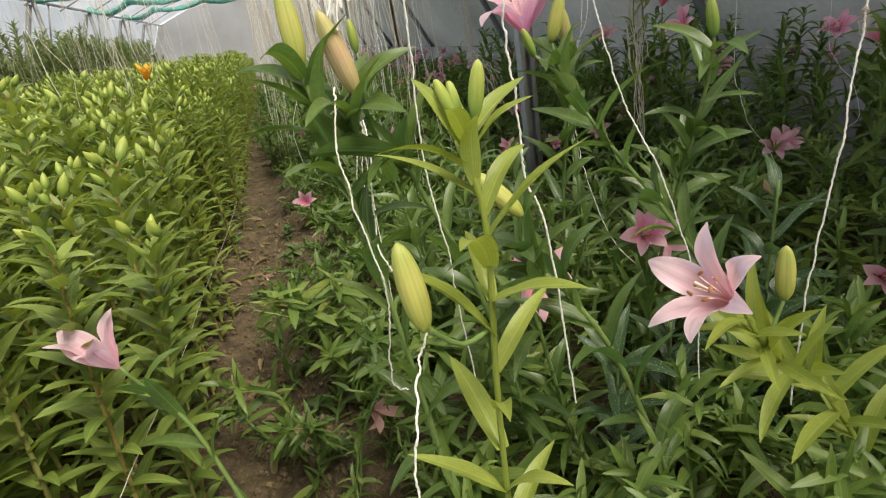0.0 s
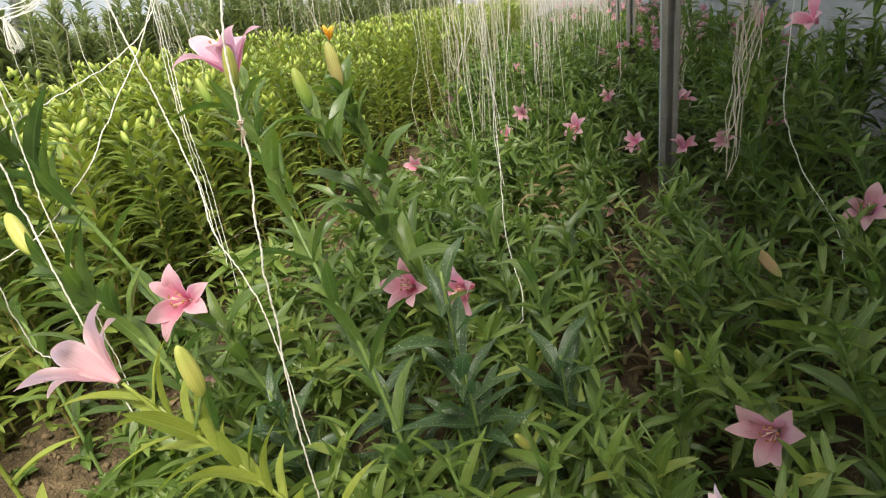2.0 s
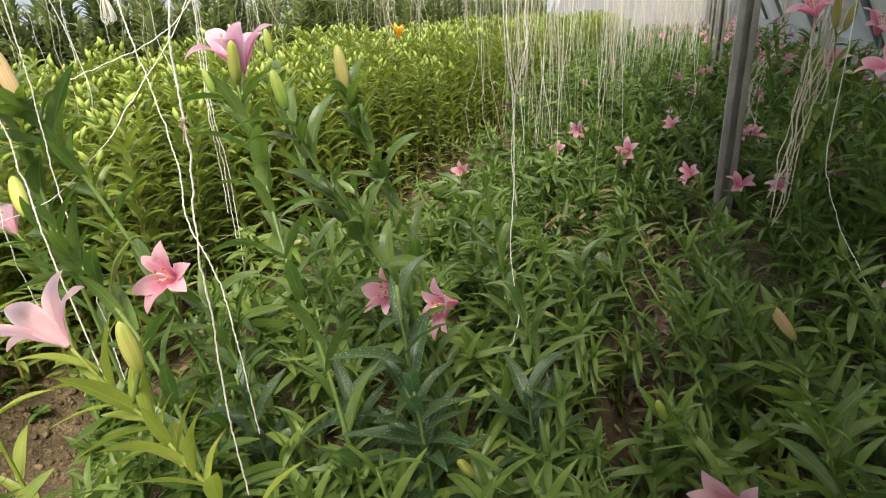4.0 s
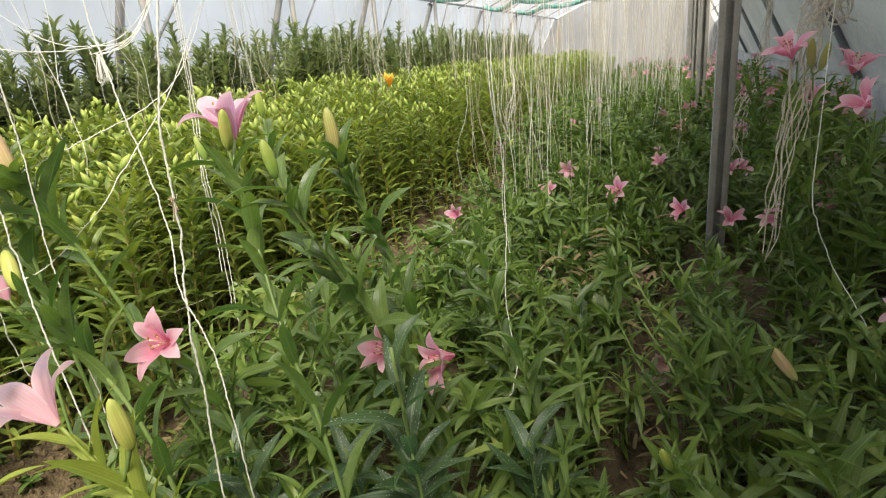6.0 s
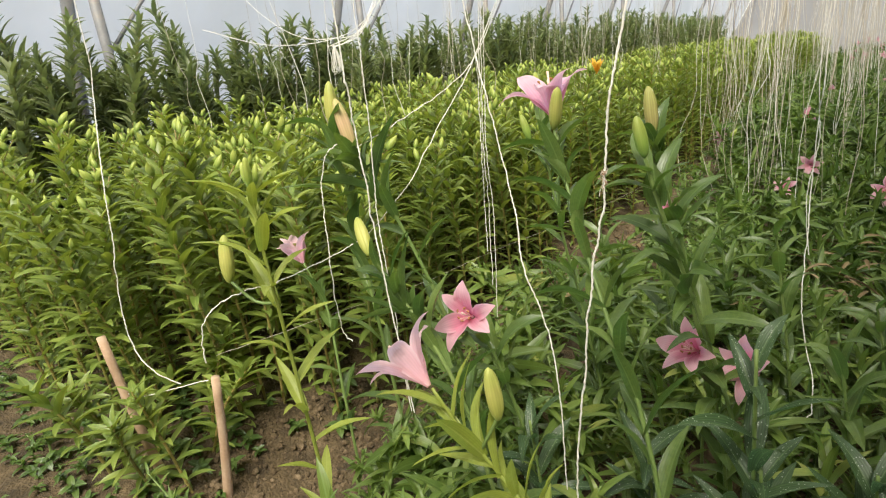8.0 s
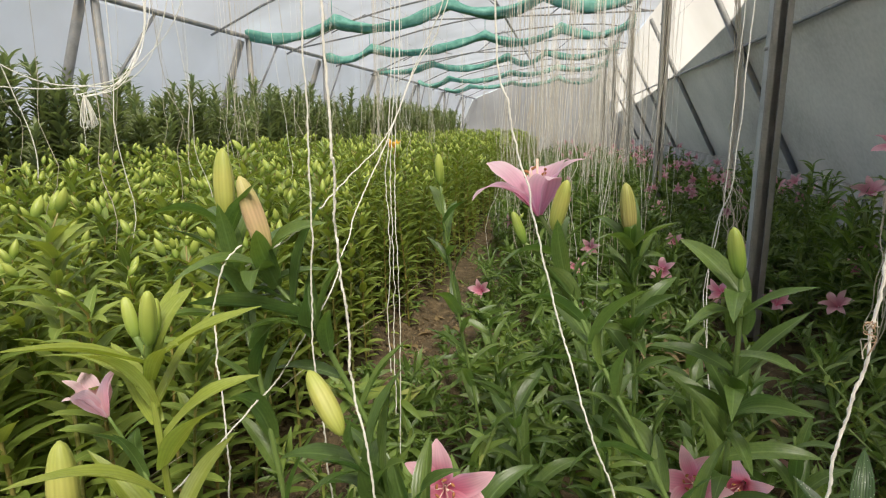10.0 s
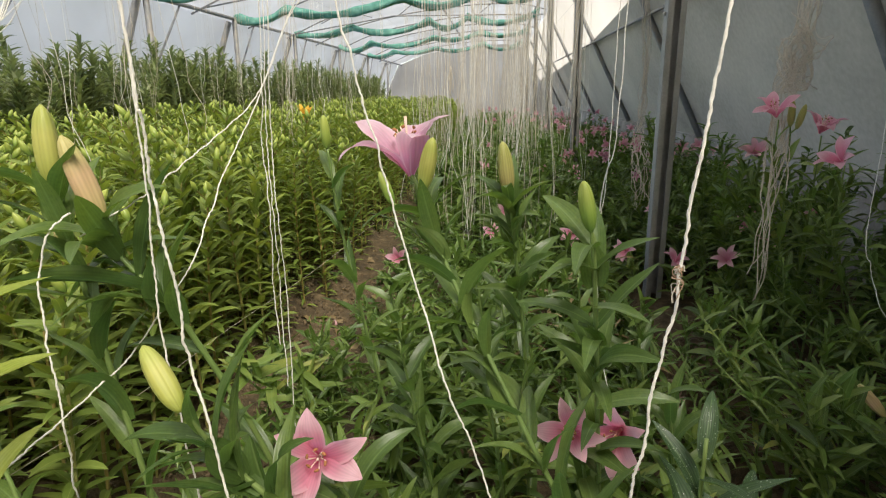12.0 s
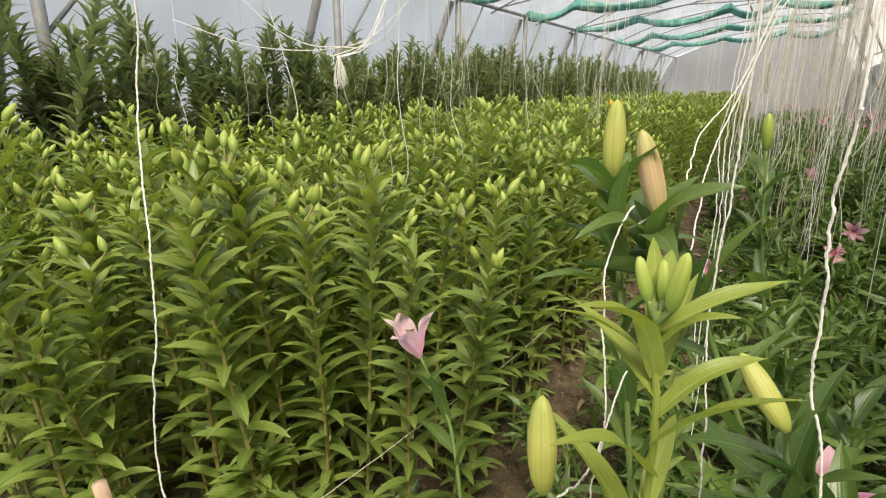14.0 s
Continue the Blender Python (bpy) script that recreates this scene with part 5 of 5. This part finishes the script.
for k in range(12):
    d = [r.uniform(-0.05, 0.05) for _ in range(6)]
    pts = [(1.2 + 0.5 * d[0], 5.35 + d[1], 2.62), (1.3 + 0.5 * d[1], 5.3 + d[2], 1.7), (1.3 + 0.6 * d[2], 5.2 + d[3], 1.2), (1.22 + d[3], 5.0 + d[0], 0.86), (1.06 + 1.5 * d[4], 4.15 + d[5], 0.72 + d[5]), (1.05 + 1.5 * d[5], 3.9 + d[1], 0.48 + d[0])]
    twine(pts, "beige twine in a slanting tangled bundle behind the post", 0.0032, M_TWINE, 0.012, seed=260 + k)
tangle = new("twine_tangle")
for k in range(20):
    a, spin, w = r.uniform(0, 6.28), r.choice((-1, 1)), r.uniform(0.018, 0.055)
    x, z, reach = 1.15 + r.gauss(0, 0.022), r.uniform(1.28, 1.46), r.uniform(0.04, 0.1)
    loop = [(x + w * math.cos(a + spin * 1.1 * i) + r.gauss(0, 0.008), 2.33 + 0.7 * w * math.sin(a + 1.3 * i), z + reach * math.sin(0.5 * a + spin * 0.9 * i)) for i in range(6)]
    rod("strand", smooth_line(loop, 30), 0.0023, M_TWINE, tangle, sides=5)
tagged(tangle, "knotted tangle of beige twine", "twine")

# fallen leaves and clods
r = random.Random(71)
for k in range(90):
    strip = k % 3 > 0
    x = (-0.88 + r.gauss(0, 0.13)) if strip else 0.66 + r.uniform(-0.13, 0.13)
    y = r.uniform(0.7, 4.2) if strip else r.uniform(0.8, 4.0)
    v, f, uv = blade(r.uniform(0.06, 0.12), r.uniform(0.02, 0.035), (r.uniform(0.1, 0.5), r.uniform(-0.9, -0.2)), r.uniform(0.2, 0.9), 5, r.uniform(-1.5, 1.5))
    ob = new("fallen_leaf", mesh_of("fallen_leaf", v, f, M_DRY if r.random() < 0.75 else M_FIELD, uv))
    ob.matrix_basis = pose(x, y, ground_height(x, y) + 0.004, 0, 0, r.uniform(0, 360))
    tagged(ob, "dry curled brown lily leaf lying on the soil", "fallen leaf", "fallen leaves")
v, f, uv = petal(0.08, 0.04, radians(50), 1.0, 8, 4)
for k, (x, y, z) in enumerate(((0.655, 2.08, 0.05), (0.63, 2.12, 0.05), (-0.86, 2.7, 0.06), (-1.0, 3.2, 0.03))):
    ob = new("fallen_petal", mesh_of("fallen_petal", v, f, M_PALE, uv))
    ob.matrix_basis = pose(x, y, ground_height(x, y) + 0.008, 60, 20 * k, 70 * k)
    tagged(ob, "wilted pale pink petal lying on the soil", "fallen petal", "fallen petals")
h = Heap()
for k in range(5200):
    x, y = -0.88 + r.gauss(0, 0.16), r.uniform(0.4, 3.6) if k % 4 else r.uniform(-0.5, 9.0)
    if k % 5 == 0:
        x, y = -0.3 + r.uniform(-0.4, 0.8), r.uniform(0.2, 1.6)
    if k % 7 == 0:
        x, y = r.uniform(-1.25, -0.6), r.uniform(0.2, 1.1)
    s = 0.003 + 0.011 * r.random() ** 2.2
    v, f, uv = spindle(s * 1.6, s, 3, 5, 0.2, 0.5)
    m = np.array(Euler((r.uniform(0, 3), r.uniform(0, 3), r.uniform(0, 3))).to_matrix())
    h.add(v @ m.T + (x, y, ground_height(x, y) + s * 0.3), f, uv)
tagged(new("soil_clods", h.mesh("soil_clods", M_CLOD, False)), "small crumbling clods of dry soil along the aisle", "soil clods", kind="stuff")

# slack twines over the wall-side bed
twine([(0.98, 1.6, 2.62), (1.0, 1.57, 1.5), (1.014, 1.557, 0.884), (1.03, 1.54, 0.781), (1.08, 1.54, 0.66), (1.132, 1.506, 0.574), (1.18, 1.48, 0.475), (1.185, 1.44, 0.4)], WHITE, 0.0014, seed=90)
twine([(1.3, 1.5, 2.62), (1.35, 1.5, 1.4), (1.374, 1.5, 0.954), (1.37, 1.458, 0.849), (1.4, 1.4, 0.765), (1.44, 1.39, 0.64), (1.4, 1.4, 0.6)], WHITE, 0.0012, seed=91)
twine([(1.15, 1.0, 2.62), (1.19, 1.01, 1.4), (1.206, 1.016, 1.063), (1.226, 1.009, 0.966), (1.235, 1.0, 0.864), (1.2, 0.93, 0.784), (1.127, 0.853, 0.705), (1.07, 0.77, 0.645)], WHITE, 0.0014, seed=92)

# stray buds and dry stems in the shaded beds
for k, (foot, a, tip, mat, word) in enumerate((((1.05, 1.45, 0.08), (0.93, 1.33, 0.52), (0.99, 1.31, 0.45), M_BUDP, "drooping peach-brown bud"), ((0.95, 1.4, 0.08), (0.855, 1.335, 0.16), (0.862, 1.325, 0.225), M_BUDG, "small green bud"),
                                               ((0.75, 1.15, 0.08), (0.72, 1.02, 0.36), (0.7, 1.0, 0.42), M_BUD, "small green bud"), ((0.45, 0.72, 0.08), (0.4, 0.66, 0.42), (0.38, 0.64, 0.47), M_BUDY, "small yellow bud"))):
    mid = tuple((np.array(foot) + np.array(a)) / 2 + (0.03, 0, 0.03))
    p, lo = single_lily([foot, mid, a], "lily with one " + word + " in the shaded bed", (12, 0.12, M_LOW), seed=160 + k)
    bud_part(p, lo(a), lo(tip), mat, 0.16, word)
h = Heap()
r = random.Random(77)
for k in range(230):
    x, y = (0.36 + r.gauss(0, 0.14), 2.2 + r.gauss(0, 0.3)) if k < 90 else (0.68 + r.gauss(0, 0.07), r.uniform(0.9, 3.6))
    v, f, uv = blade(r.uniform(0.07, 0.13), 0.016, (r.uniform(0.2, 1.0), r.uniform(-0.8, 0.2)), r.uniform(0.3, 0.9), 4, r.uniform(-1.5, 1.5))
    h.add(turned(v, r.uniform(0, 6.28)) + (x, y, r.uniform(0.2, 0.42) if k < 90 else ground_height(x, y) + r.uniform(0.0, 0.03)), f, uv)
tagged(new("withered_leaves", h.mesh("withered_leaves", M_DRY)), "patch of withered brown leaves among the green bed", "withered leaves", kind="stuff")

# wilted blooms dropped on the beds
for k, (x, y, z, wx, wy, wz) in enumerate(((-0.67, 1.08, 0.24, -0.3, -0.5, 0.25), (-0.55, 1.0, 0.3, 0.4, -0.6, 0.1), (0.66, 1.92, 0.1, 0.5, -0.6, 0.3), (0.62, 2.6, 0.14, -0.5, -0.4, 0.2))):
    ob = new("wilted_bloom")
    flower_part(ob, (0, 0, 0), (wx, wy, wz), 0.075, M_WILT, 20, 2.4, k, "limp pink petals", False, 0.8, 0.5)
    ob.location = (x, y, z)
    tagged(ob, "limp wilted pink bloom fallen among the leaves", "fallen bloom", "fallen blooms")
    v, f, uv = tube(smooth_line([(0.05, 0.06, 0.08 - z), (0.03, 0.04, -0.5 * z), (0, 0, 0)], 8), 0.0035, 6)
    part("stalk", mesh_of("stalk", v, f, M_BROWNSTEM, uv), ob)

# a thin guide string along the edge of the field
twine([(-1.0, 0.45, 0.53), (-1.0, 0.97, 0.46), (-1.0, 1.34, 0.41), (-1.0, 1.9, 0.37), (-1.0, 2.96, 0.27), (-1.0, 4.39, 0.19)], "thin taut string drawn along the edge of the bed", 0.0012, M_TWINE, 0.0006, seed=97)
